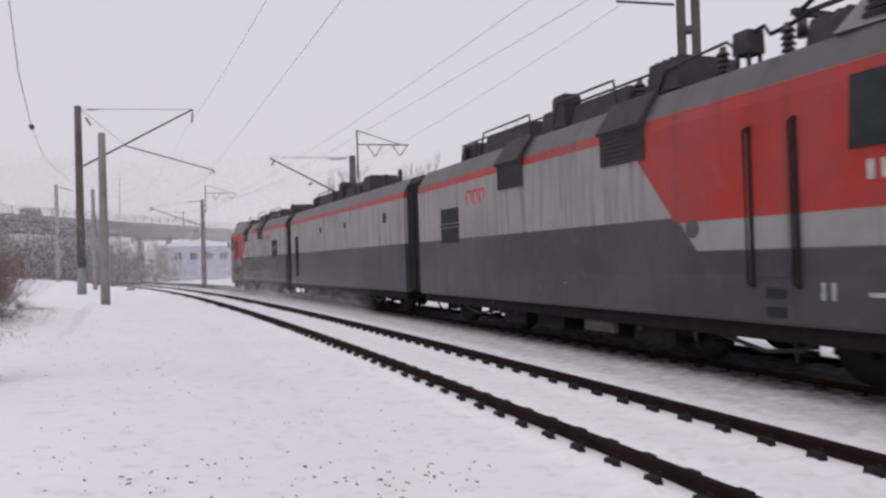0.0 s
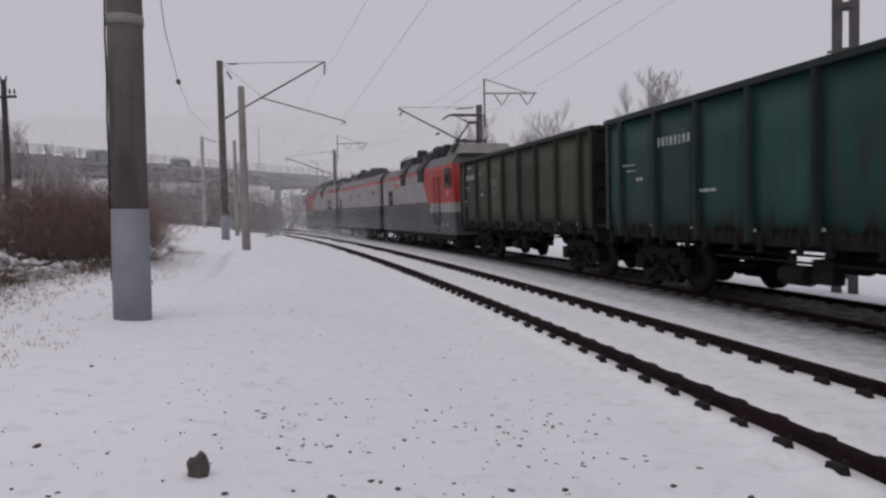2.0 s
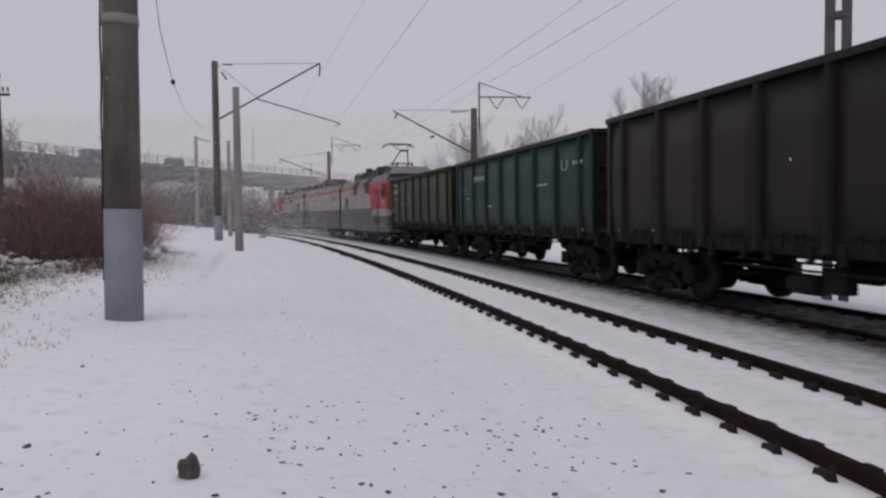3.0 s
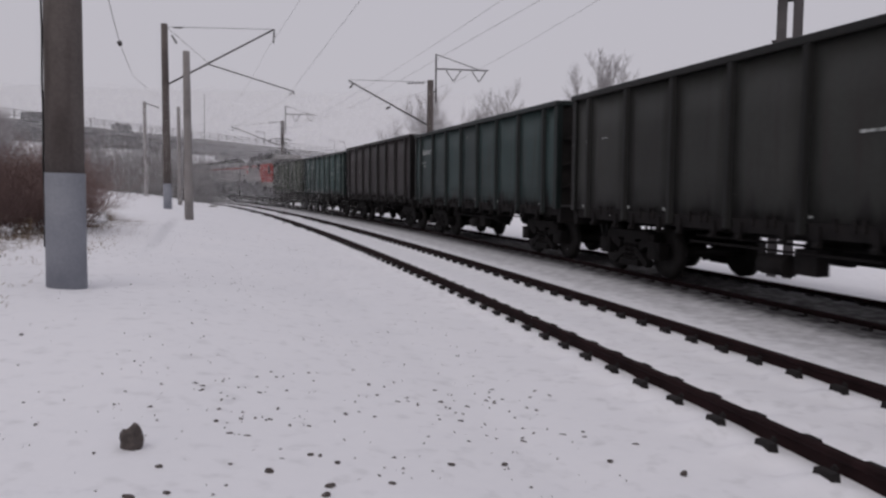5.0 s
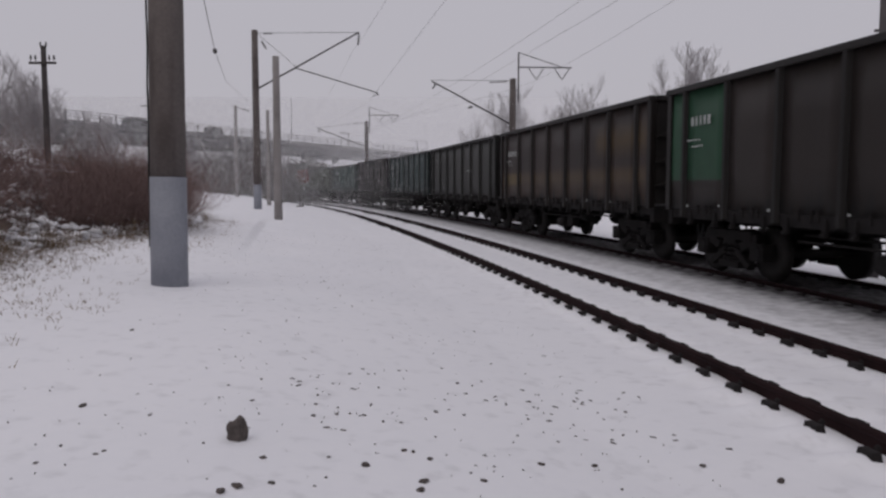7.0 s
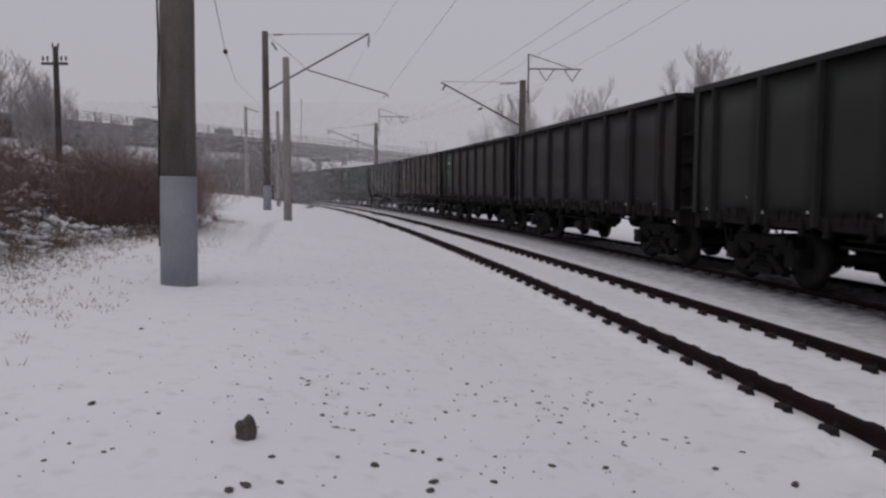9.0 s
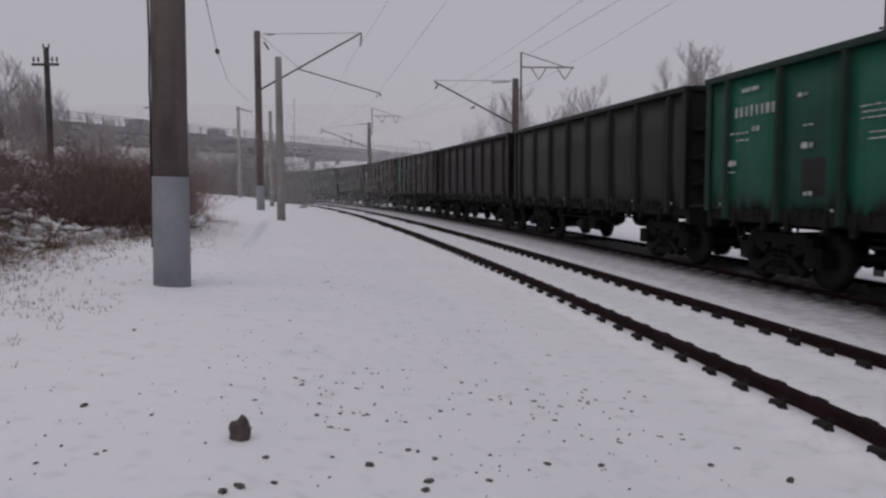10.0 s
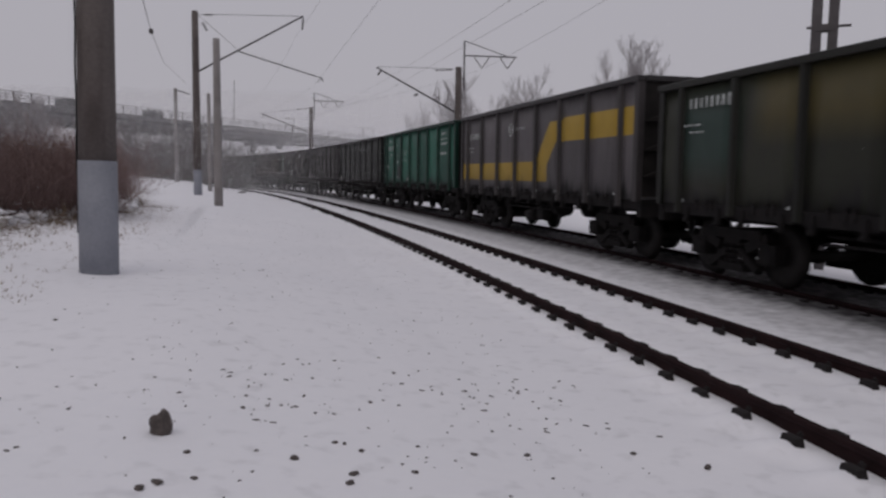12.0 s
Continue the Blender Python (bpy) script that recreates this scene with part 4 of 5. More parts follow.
def build_pantograph(sec):
    b = bmesh.new()
    quadbox(b, (0, .15, 0), (1.2, .10, .08)); [quadbox(b, (xx, -.4, -.02), (.06, 1.3, .05)) for xx in (-.45, .45)]
    p = part("pantograph", b, ROOFGEAR, sec, "raised black steel pantograph")
    p.matrix_local = pose(0, -4.75, 4.72)
    b = bmesh.new()
    for x in (-.55, .55):
        tube(b, (x * .9, .15, .0), (x * .35, -.85, .70), .035, .03, 8)
    part("lower_arm", b, ROOFGEAR, p)
    b = bmesh.new()
    for x in (-.5, .5):
        tube(b, (x * .5, -.85, .70), (x, .45, 1.17), .022, .02, 8)
    tube(b, (-.25, -.85, .70), (.25, -.85, .70), .06, .06, 8)
    tube(b, (-.45, -.1, 1.01), (.45, .3, 1.18), .015, .015, 6)
    part("upper_arm", b, ROOFGEAR, p)
    b = bmesh.new()
    for y in (.35, .8):
        polyline(b, [(-.95, y, 1.0), (-.78, y, 1.15), (-.55, y, 1.20), (.55, y, 1.20), (.78, y, 1.15), (.95, y, 1.0)], .03, 6)
    for x in (-.5, .5):
        tube(b, (x, .35, 1.19), (x, .8, 1.19), .02, .02, 6)
    part("collector_head", b, ROOFGEAR, p)
    for x in (-.45, .45):
        for y in (-.95, .15):
            b = bmesh.new(); tube(b, (x, y, -.02), (x, y, -.33), .06, .08, 10)
            part("base_insulator", b, INSUL, p)


build_pantograph(SEC_C)

# ---------------------------------------------------------------- masts, wires
def insulator_string(b, p0, p1, n=5, r=.075):
    p0, p1 = Vector(p0), Vector(p1)
    tube(b, p0, p1, .018, .018, 6)
    for k in range(n):
        c = p0.lerp(p1, (k + .8) / (n + .6))
        d = (p1 - p0).normalized() * .035
        tube(b, c - d, c + d, r, r * .55, 10)


def concrete_post(name, label, x, y, z1, r0, r1, painted=0.0, mt=None, lean=0.0, group="trackside posts"):
    z0 = gz(x, y) - .25
    p = thing(name, label, "pole", group, pose(x, y, 0))
    b = bmesh.new()
    n = 20
    seg = 6
    lo = z0 + painted + .25 if painted else z0
    hs = [lo + (z1 - lo) * k / seg for k in range(seg + 1)]
    polyline(b, [(lean * h, 0, h) for h in hs], [r0 + (r1 - r0) * (h - z0) / (z1 - z0) for h in hs], n)
    part("shaft", b, mt or CONCRETE, p)
    if painted:
        b = bmesh.new()
        rp = r0 + (r1 - r0) * painted / (z1 - z0)
        tube(b, (lean * z0, 0, z0), (lean * lo, 0, lo), r0 + .006, rp + .006, n)
        part("painted_base", b, POLEPAINT, p, "pale grey painted pole base")
    return p


pole = concrete_post("concrete_mast", "dark stained round concrete mast with grey painted base", -3.345, 9.68, 10.2, .222, .183, 1.37, DARKPOLE, lean=.014)
b = bmesh.new()
polyline(b, [((-.212 if k % 2 else -.222) + .014 * (.9 + k * .5), -.06, .9 + k * .5) for k in range(19)], .012, 6)
part("earthing_cable", b, RUBBER, pole, "black cable down the mast")
for z in (4.07, 6.4):
    b = bmesh.new(); tube(b, (.014 * z, 0, z - .06), (.014 * z, 0, z + .06), .232 - z * .0035, .232 - z * .0035, 20)
    part("clamp_band", b, CONCRETE if z < 5 else IRON, pole)


def catenary_mast(x, y, top, tip, low, r0=.215, r1=.165, label="", painted=True):
    """A mast with a slanting bracket towards the track: tip and low are the ends of bracket and registration arm."""
    m = concrete_post("catenary_mast", label, x, y, top, r0, r1, 1.35 if painted else 0, DARKPOLE, group="catenary masts")
    t, lo = Vector(tip) - Vector((x, y, 0)), Vector(low) - Vector((x, y, 0))
    side = Vector((t.x, t.y, 0)).normalized()
    root = side * r1 + Vector((0, 0, top - 3.1))
    b = bmesh.new()
    tube(b, root, t, .05, .045, 8); tube(b, t, t + Vector((0, 0, -.25)), .03, .03, 6)
    part("bracket", b, MASTSTEEL, m, "slanting steel tube bracket")
    b = bmesh.new(); tube(b, side * r1 + Vector((0, 0, top - .15)), t, .014, .014, 6)
    part("tie_rod", b, MASTSTEEL, m)
    mid = root.lerp(t, .36)
    b = bmesh.new(); tube(b, mid, lo, .035, .03, 8); tube(b, lo, lo + Vector((-.2, -.3, -.25)), .02, .02, 6); tube(b, lo, lo + Vector((.05, 0, -.18)), .03, .03, 6)
    part("registration_arm", b, MASTSTEEL, m)
    b = bmesh.new(); tube(b, side * r1 + Vector((0, 0, top - .2)), mid + Vector((0, 0, .1)), .012, .012, 6)
    part("stay_wire", b, MASTSTEEL, m)
    b = bmesh.new(); insulator_string(b, side * .35 + Vector((0, 0, top - .55)), side * .62 + Vector((0, 0, top - 1.0)), 4)
    part("insulator", b, INSUL, m)
    b = bmesh.new(); insulator_string(b, t + Vector((0, 0, -.15)), t + Vector((-.05, 0, -.75)), 4)
    part("insulator", b, INSUL, m)
    b = bmesh.new(); insulator_string(b, side * .45 + Vector((0, 0, top - .16)), side * .95 + Vector((0, 0, top - .14)), 4, .06)
    part("insulator", b, INSUL, m)
    return m


catenary_mast(-9.6, 42.34, 10.1, (-4.03, 43.22, 10.18), (-3.02, 43.3, 6.88), label="tall dark catenary mast with slanting bracket over track")
concrete_post("concrete_post", "short plain weathered concrete post", -5.97, 29.8, 6.62, .165, .125)
concrete_post("concrete_post", "slim concrete post near the track", -11.4, 53.8, 6.94, .15, .11)
concrete_post("concrete_post", "slim hazy concrete post with side insulator", -18.9, 74.65, 9.42, .2, .15)
b = bmesh.new(); tube(b, (-18.9, 74.65, 9.3), (-17.6, 74.7, 8.9), .05, .05, 6)
part("side_arm", b, MASTSTEEL, None).parent = [o for o in scene.objects if o.name.startswith("concrete_post") and abs(o.location.y - 74.65) < .1][0]
[o for o in scene.objects if o.name.startswith("side_arm")][0].matrix_local = pose(18.9, -74.65, 0)


def right_mast(x, y, top, arm_tip, scale=1.0):
    """Mast beyond the far track: bracket to the left, feeder frame with V insulators above."""
    m = concrete_post("catenary_mast", "catenary mast with bracket and feeder frame on top", x, y, top, .22, .17, 0, DARKPOLE, group="catenary masts")
    t = Vector(arm_tip) - Vector((x, y, 0))
    b = bmesh.new(); tube(b, (-.15, 0, top - 2.4), t, .05, .04, 8)
    part("bracket", b, MASTSTEEL, m, "slanting steel tube bracket")
    b = bmesh.new(); insulator_string(b, t + Vector((.25, 0, -.12)), t + Vector((.05, 0, -.42)), 3, .07)
    part("insulator", b, INSUL, m)
    b = bmesh.new(); insulator_string(b, t.lerp(Vector((-.15, 0, top - 2.4)), .55) + Vector((-.1, 0, -.1)), t.lerp(Vector((-.15, 0, top - 2.4)), .55) + Vector((-.35, 0, -.2)), 3, .07)
    part("insulator", b, INSUL, m)
    b = bmesh.new(); tube(b, (-.1, 0, top - .1), t + Vector((0, 0, .05)), .012, .012, 5)
    part("tie_rod", b, MASTSTEEL, m)
    b = bmesh.new(); insulator_string(b, (-.3, 0, top - .15), (-1.3, 0, top - .2), 5, .06)
    part("insulator", b, INSUL, m)
    b = bmesh.new()
    h = 1.4
    for px in (.3,):
        tube(b, (px, 0, top - 1.2), (px, 0, top + h), .045, .045, 6)
    tube(b, (.3, 0, top + h), (2.6, -.1, top + .62), .025, .025, 6)
    tube(b, (.3, 0, top + .62), (3.15, -.1, top + .58), .04, .04, 6)
    tube(b, (.15, 0, top - .6), (.3, 0, top - .6), .04, .04, 6)
    part("feeder_frame", b, MASTSTEEL, m, "thin steel feeder frame")
    for c in (1.25, 2.65):
        b = bmesh.new()
        insulator_string(b, (c - .42, -.05, top + .58), (c, -.05, top - .05), 4, .045)
        insulator_string(b, (c + .42, -.05, top + .58), (c, -.05, top - .05), 4, .045)
        part("v_insulator", b, INSUL, m)
    return m


right_mast(4.4, 41.78, 7.46, (0.0, 42.0, 7.36))
right_mast(-6.31, 74.74, 7.92, (-10.95, 74.21, 7.22))


def lattice_mast(x, y, top):
    z0 = gz(x, y) - .2
    m = thing("lattice_mast", "grey mast of two steel channels with batten plates", "pole", "catenary masts", pose(x, y, 0, 0, 0, -32))
    for sx in (-1, 1):
        b = bmesh.new()
        extrude_z(b, [(sx * .26, -.12), (sx * .06, -.12), (sx * .06, -.10), (sx * .24, -.10), (sx * .24, .10), (sx * .06, .10), (sx * .06, .12), (sx * .26, .12)], z0, top)
        part("channel", b, MASTSTEEL, m)
    z = z0 + .6
    while z < top:
        b = bmesh.new()
        for yy in (-.125, .125):
            quadbox(b, (0, yy, z), (.50, .012, .14))
        part("batten_plate", b, MASTSTEEL, m)
        z += .95
    b = bmesh.new()
    tube(b, (-.3, 0, top - 2.2), (-1.6, -.2, top - 2.0), .03, .03, 6)
    part("wire_arm", b, MASTSTEEL, m)
    b = bmesh.new(); tube(b, (-.35, 0, 4.9), (.5, 0, 4.9), .03, .03, 6)
    part("cross_piece", b, MASTSTEEL, m)


def extrude_z(b, pts, z0, z1):
    a = [b.verts.new((x, y, z0)) for x, y in pts]
    c = [b.verts.new((x, y, z1)) for x, y in pts]
    k = len(pts)
    for i in range(k):
        b.faces.new((a[i], a[(i + 1) % k], c[(i + 1) % k], c[i]))
    b.faces.new(a); b.faces.new(c)


lattice_mast(9.53, 15.9, 9.6)


def telegraph_pole(x, y, top):
    p = concrete_post("telegraph_pole", "dark wooden telegraph pole with insulator crossarm", x, y, top, .15, .11, 0, WOOD)
    b = bmesh.new(); quadbox(b, (0, -.12, top - .75), (1.15, .09, .10))
    part("crossarm", b, WOOD, p)
    for dx in (-.5, -.3, .3, .5):
        b = bmesh.new(); tube(b, (dx, -.12, top - .70), (dx, -.12, top - .56), .015, .015, 6); tube(b, (dx, -.12, top - .6), (dx, -.12, top - .42), .05, .035, 8)
        part("insulator", b, INSUL, p)
    for dx in (-.12, .12):
        b = bmesh.new(); polyline(b, [(0, 0, top - .1), (dx, 0, top - .1), (dx, 0, top + .02)], .015, 6); tube(b, (dx, 0, top), (dx, 0, top + .16), .045, .03, 8)
        part("insulator", b, INSUL, p)


telegraph_pole(-16.9, 34.05, 7.75)
b = bmesh.new(); tube(b, (0, 0, 0), (0, 0, 15.2), .10, .04, 8)
lp = new("thin_mast", mesh_of("thin_mast", b, MASTSTEEL)); lp.matrix_world = pose(-21.6, 118, 0, 0, 1, 0)
tagged(lp, "thin far steel mast beside the bridge", "pole")


def wire(label, pts, r=.008, sag=0.0, name="overhead_wire"):
    b = bmesh.new()
    out = []
    for p, q in zip(pts, pts[1:]):
        p, q = Vector(p), Vector(q)
        n = max(2, int((q - p).length / 4))
        for k in range(n):
            t = k / n
            out.append(p.lerp(q, t) - Vector((0, 0, sag * 4 * t * (1 - t))))
    out.append(Vector(pts[-1]))
    polyline(b, out, r * .62, 5)
    return tagged(new(name, mesh_of(name, b, WIRE)), label, "wire", "overhead wires")


def over(s, off, z):
    return tuple(along(s, off, z)[0])


S2, S5 = 43.5, 42.0
wire("contact wire hung over the empty track", [over(-20, .1, 6.75), over(S2, -.1, 6.55), over(80, .2, 6.5), over(120, 0, 6.5)], .009)
wire("sagging messenger wire over the empty track", [over(-16, 0, 9.1), over(S2, -1.0, 9.4), over(80, 0, 8.6), over(120, 0, 8.6)], .009, .9)
wire("contact wire hung over the train's track", [over(-20, TRACK2 + .2, 6.35), over(S5, TRACK2 - .2, 6.35), over(78, TRACK2, 6.35), over(120, TRACK2, 6.35)], .009)
wire("sagging messenger wire over the train's track", [over(-16, TRACK2, 8.0), over(S5, TRACK2 - .3, 7.0), over(78, TRACK2, 7.0), over(120, TRACK2, 7.2)], .009, .5)
wire("feeder wire under the feeder frames", [(11.7, 15.2, 9.8), (5.65, 41.73, 7.35), (-5.0, 74.6, 7.85)], .010, .25)
wire("feeder wire under the feeder frames", [(10.2, -12, 11.2), (11.7, 15.2, 9.8)], .012, .1)
wire("slack feeder cable beside the masts", [(-3.1, 9.75, 9.7), (-3.45, 11.2, 6.3), (-3.64, 12.5, 4.63), (-4.45, 15.7, 4.78), (-5.34, 19.2, 4.98), (-7.68, 29.0, 5.58), (-9.9, 41.6, 6.2)], .012)
b = bmesh.new(); insulator_string(b, (-5.29, 19.0, 4.97), (-5.39, 19.4, 4.99), 3, .055)
tagged(new("wire_insulator", mesh_of("wire_insulator", b, INSUL)), "small dark insulator on the feeder cable", "insulator")

# ---------------------------------------------------------------- road bridge behind
BA, BB = Vector((-58, 46, 0)), Vector((6, 190, 0))


def build_bridge():
    d = (BB - BA); ln = d.length; d.normalize()
    ang = math.degrees(math.atan2(d.y, d.x)) - 90
    br = thing("road_bridge", "long hazy concrete road bridge on slender piers", "bridge", m=pose(BA.x, BA.y, 0, 0, 0, ang))
    b = bmesh.new()
    extrude(b, [(-5, 7.9), (-5, 8.5), (5, 8.5), (5, 7.9), (3.6, 7.7), (3.2, 6.75), (-3.2, 6.75), (-3.6, 7.7)], -40, ln + 40)
    part("deck", b, FARCON, br)
    for sx in (-1, 1):
        b = bmesh.new()
        for k in range(int((ln + 80) / 2.2)):
            quadbox(b, (sx * 4.9, -40 + k * 2.2, 9.0), (.09, .09, 1.0))
        for z in (8.9, 9.2, 9.5):
            tube(b, (sx * 4.9, -40, z), (sx * 4.9, ln + 40, z), .035, .035, 5)
        part("railing", b, MASTSTEEL, br, "thin steel bridge railing")
    k = 0
    y = 6
    while y < ln + 20:
        for sx in (-1, 1):
            b = bmesh.new(); tube(b, (sx * 2.6, y, -1), (sx * 2.6, y, 6.3), .55, .5, 12)
            part("pier", b, FARCON, br)
        b = bmesh.new(); quadbox(b, (0, y, 6.5), (7.6, 1.3, .6))
        part("pier_cap", b, FARCON, br)
        y += 18
    return br


build_bridge()


def bridge_point(u, off=0.0, z=0.0):
    d = (BB - BA).normalized()
    p = BA + d * u + Vector((d.y, -d.x, 0)) * off
    return p + Vector((0, 0, z)), math.degrees(math.atan2(d.y, d.x)) - 90


for u, h in ((18, 2.2), (52, 2.6), (98, 2.4), (126, 2.6), (131, 2.7)):
    p, a = bridge_point(u, 4.2, 8.5)
    lm = thing("street_lamp", "short dark lamp post on the bridge", "street lamp", "bridge lamps", pose(p.x, p.y, p.z, 0, 0, a))
    b = bmesh.new(); tube(b, (0, 0, 0), (0, 0, h), .11, .08, 8)
    part("post", b, MASTSTEEL, lm)
    b = bmesh.new(); tube(b, (0, 0, h - .1), (-1.2, 0, h + .1), .06, .05, 6); quadbox(b, (-1.3, 0, h + .08), (.6, .25, .14))
    part("lamp_head", b, MASTSTEEL, lm)


def far_vehicle(name, label, u, off, size, c, cat):
    p, a = bridge_point(u, off, 8.5)
    v = thing(name, label, cat, m=pose(p.x, p.y, p.z, 0, 0, a))
    m = mat(name + "_paint", tuple(x * .8 for x in c), c, rough=.5)
    b = bmesh.new(); extrude_yz_box(b, size)
    part("body", b, m, v)
    b = bmesh.new(); quadbox(b, (0, size[1] * .28, size[2] * .75), (size[0] * 1.01, size[1] * .3, size[2] * .28))
    part("window", b, GLASS, v)
    for sy in (-.32, .32):
        for sx in (-1, 1):
            b = bmesh.new(); tube(b, (sx * size[0] * .38, sy * size[1], .4), (sx * size[0] * .5, sy * size[1], .4), .4, .4, 12)
            part("wheel", b, RUBBER, v)


def extrude_yz_box(b, s):
    quadbox(b, (0, -s[1] * .12, s[2] * .58), (s[0], s[1] * .76, s[2] * .84))
    quadbox(b, (0, s[1] * .38, s[2] * .42), (s[0] * .96, s[1] * .24, s[2] * .55), .92)


far_vehicle("van", "small grey van standing on the bridge", 64.3, 3.0, (1.5, 2.1, 1.0), (.09, .09, .095), "van")
far_vehicle("truck", "dark box truck standing on the bridge", 50.5, 3.0, (1.5, 2.6, 1.1), (.08, .08, .085), "truck")

# ---------------------------------------------------------------- blue shed beyond the bridge
def build_shed():
    sh = thing("shed", "low blue metal shed with snowy roof beyond the bridge", "shed", m=pose(-12.3, 128, .8, 0, 0, 24))
    m = mat("blue_cladding", (.30, .31, .42), (.40, .41, .52), rough=.6, streak=((.2, .2, .3), .4))
    b = bmesh.new(); quadbox(b, (0, 0, 1.6), (10, 7, 5.0))
    part("wall", b, m, sh)
    b = bmesh.new(); extrude(b, [(-5.3, 4.05), (5.3, 4.05), (5.3, 4.3), (0, 5.1), (-5.3, 4.3)], -3.8, 3.8)
    part("roof", b, SNOWCAP, sh, "snow covered roof")
    for k in range(4):
        b = bmesh.new(); quadbox(b, (-3.6 + k * 2.4, -3.52, 2.5), (1.2, .06, 1.1))
        part("window", b, GLASS, sh)


build_shed()

# ---------------------------------------------------------------- shrubs and trees
def shrub_mesh(seed, n, h, spread, mt, kids=2):
    rnd = random.Random(seed)
    verts, faces = [], []

    def strip(p, d, ln, r, depth):
        d = d.normalized()
        pts = [p]
        segs = 3 if depth else 1
        for k in range(segs):
            d = (d + Vector((rnd.uniform(-.62, .62), rnd.uniform(-.62, .62), rnd.uniform(-.34, .2)))).normalized()
            pts.append(pts[-1] + d * ln / segs)
        base = len(verts)
        for k, q in enumerate(pts):
            rr = r * (1 - .85 * k / segs)
            for a in range(3):
                an = a * 2.094
                verts.append((q.x + rr * math.cos(an), q.y + rr * math.sin(an), q.z))
        for k in range(segs):
            for a in range(3):
                i0, i1 = base + k * 3 + a, base + k * 3 + (a + 1) % 3
                faces.append((i0, i1, i1 + 3, i0 + 3))
        if depth:
            for k in (1, 2, 3):
                for _ in range(kids):
                    strip(pts[k], d + Vector((rnd.uniform(-1.1, 1.1), rnd.uniform(-1.1, 1.1), rnd.uniform(-.25, .5))), ln * .5, r * .6, depth - 1)

    for i in range(n):
        a, q = rnd.uniform(0, 6.283), rnd.random() ** .6
        p = Vector((spread * q * math.cos(a), spread * q * math.sin(a), -.1))
        strip(p, Vector((math.cos(a) * q * .5, math.sin(a) * q * .5, 1)), h * rnd.uniform(.55, 1.05), .010, 1)
    me = bpy.data.meshes.new("stems")
    me.from_pydata(verts, [], faces)
    me.materials.append(mt)
    return me


SHRUBS = [shrub_mesh(40 + k, 64, 1.85, 1.05, TWIG) for k in range(4)]
FARSHRUBS = [shrub_mesh(50 + k, 64, 1.5, 1.3, FARTWIG, 2) for k in range(2)]
GRASSES = [shrub_mesh(60 + k, 22, .5, .5, GRASS) for k in range(2)]
rnd = random.Random(11)
def bank_foot(s):
    return -9.6 - float(bank_shift(s))


for k in range(275):
    s = rnd.uniform(3.5, 26)
    d = bank_foot(s) - .5 - rnd.random() ** 1.3 * 8
    if k > 205:
        s = rnd.uniform(4, 14)
        d = bank_foot(s) - rnd.uniform(.1, 5)
    if 150 < k < 206:
        s = rnd.uniform(15, 25.8)
        d = bank_foot(s) - rnd.uniform(0, .9)
    if noise.noise(Vector((s * .42, d * .55, 7))) < -.22 or (d < -13.2 and s > 11 and rnd.random() < .62):
        continue
    p, a = along(s, d)
    sc = rnd.uniform(.75, 1.05) if s > 17 and 150 < k < 206 else rnd.uniform(.42, .82)
    ob = thing("shrub", "leafless red-brown shrub on the snowy bank", "shrub", "shrubs on the bank", pose(p.x, p.y, gz(p.x, p.y), 0, 0, rnd.uniform(0, 360)))
    ob.scale = (sc, sc, sc)
    part("crown", SHRUBS[k % 4], None, ob)
for k in range(130):
    s = rnd.uniform(3, 27)
    p, a = along(s, bank_foot(s) + rnd.uniform(-2.4, .9))
    ob = thing("grass_tuft", "dry yellow grass tuft poking through snow", "grass", "dry grass tufts", pose(p.x, p.y, gz(p.x, p.y), 0, 0, rnd.uniform(0, 360)))
    sc = rnd.uniform(.35, .9)
    ob.scale = (sc, sc, sc)
    part("tuft", GRASSES[k % 2], None, ob)

# snow caught on the bank among the shrubs
def bank_snow(n):
    rn = random.Random(31)
    b = bmesh.new()
    for k in range(n):
        s = rn.uniform(4, 26)
        q = rn.random() ** 1.6
        p, a = along(s, bank_foot(s) - q * 4.5 + .4)
        r = rn.uniform(.03, .12)
        z = gz(p.x, p.y) + (rn.random() ** 2.0) * (.15 + .7 * q)
        c = noise.noise(Vector((p.x * .8, p.y * .8, 2)))
        if c < -.05:
            continue
        n8 = 7
        top = b.verts.new((p.x, p.y, z + r * .5))
        ring = [b.verts.new((p.x + r * rn.uniform(.8, 2.0) * math.cos(6.283 * i / n8), p.y + r * rn.uniform(.7, 1.5) * math.sin(6.283 * i / n8), z - .02 + rn.uniform(-.02, .02))) for i in range(n8)]
        bot = b.verts.new((p.x, p.y, z - r * .5))
        for i in range(n8):
            b.faces.new((ring[i], ring[(i + 1) % n8], top)).smooth = True
            b.faces.new((ring[(i + 1) % n8], ring[i], bot)).smooth = True
    tagged(new("bank_snow", mesh_of("bank_snow", b, SNOWCAP)), "broken snow caught among the shrubs", "snow", kind="stuff")


bank_snow(4200)


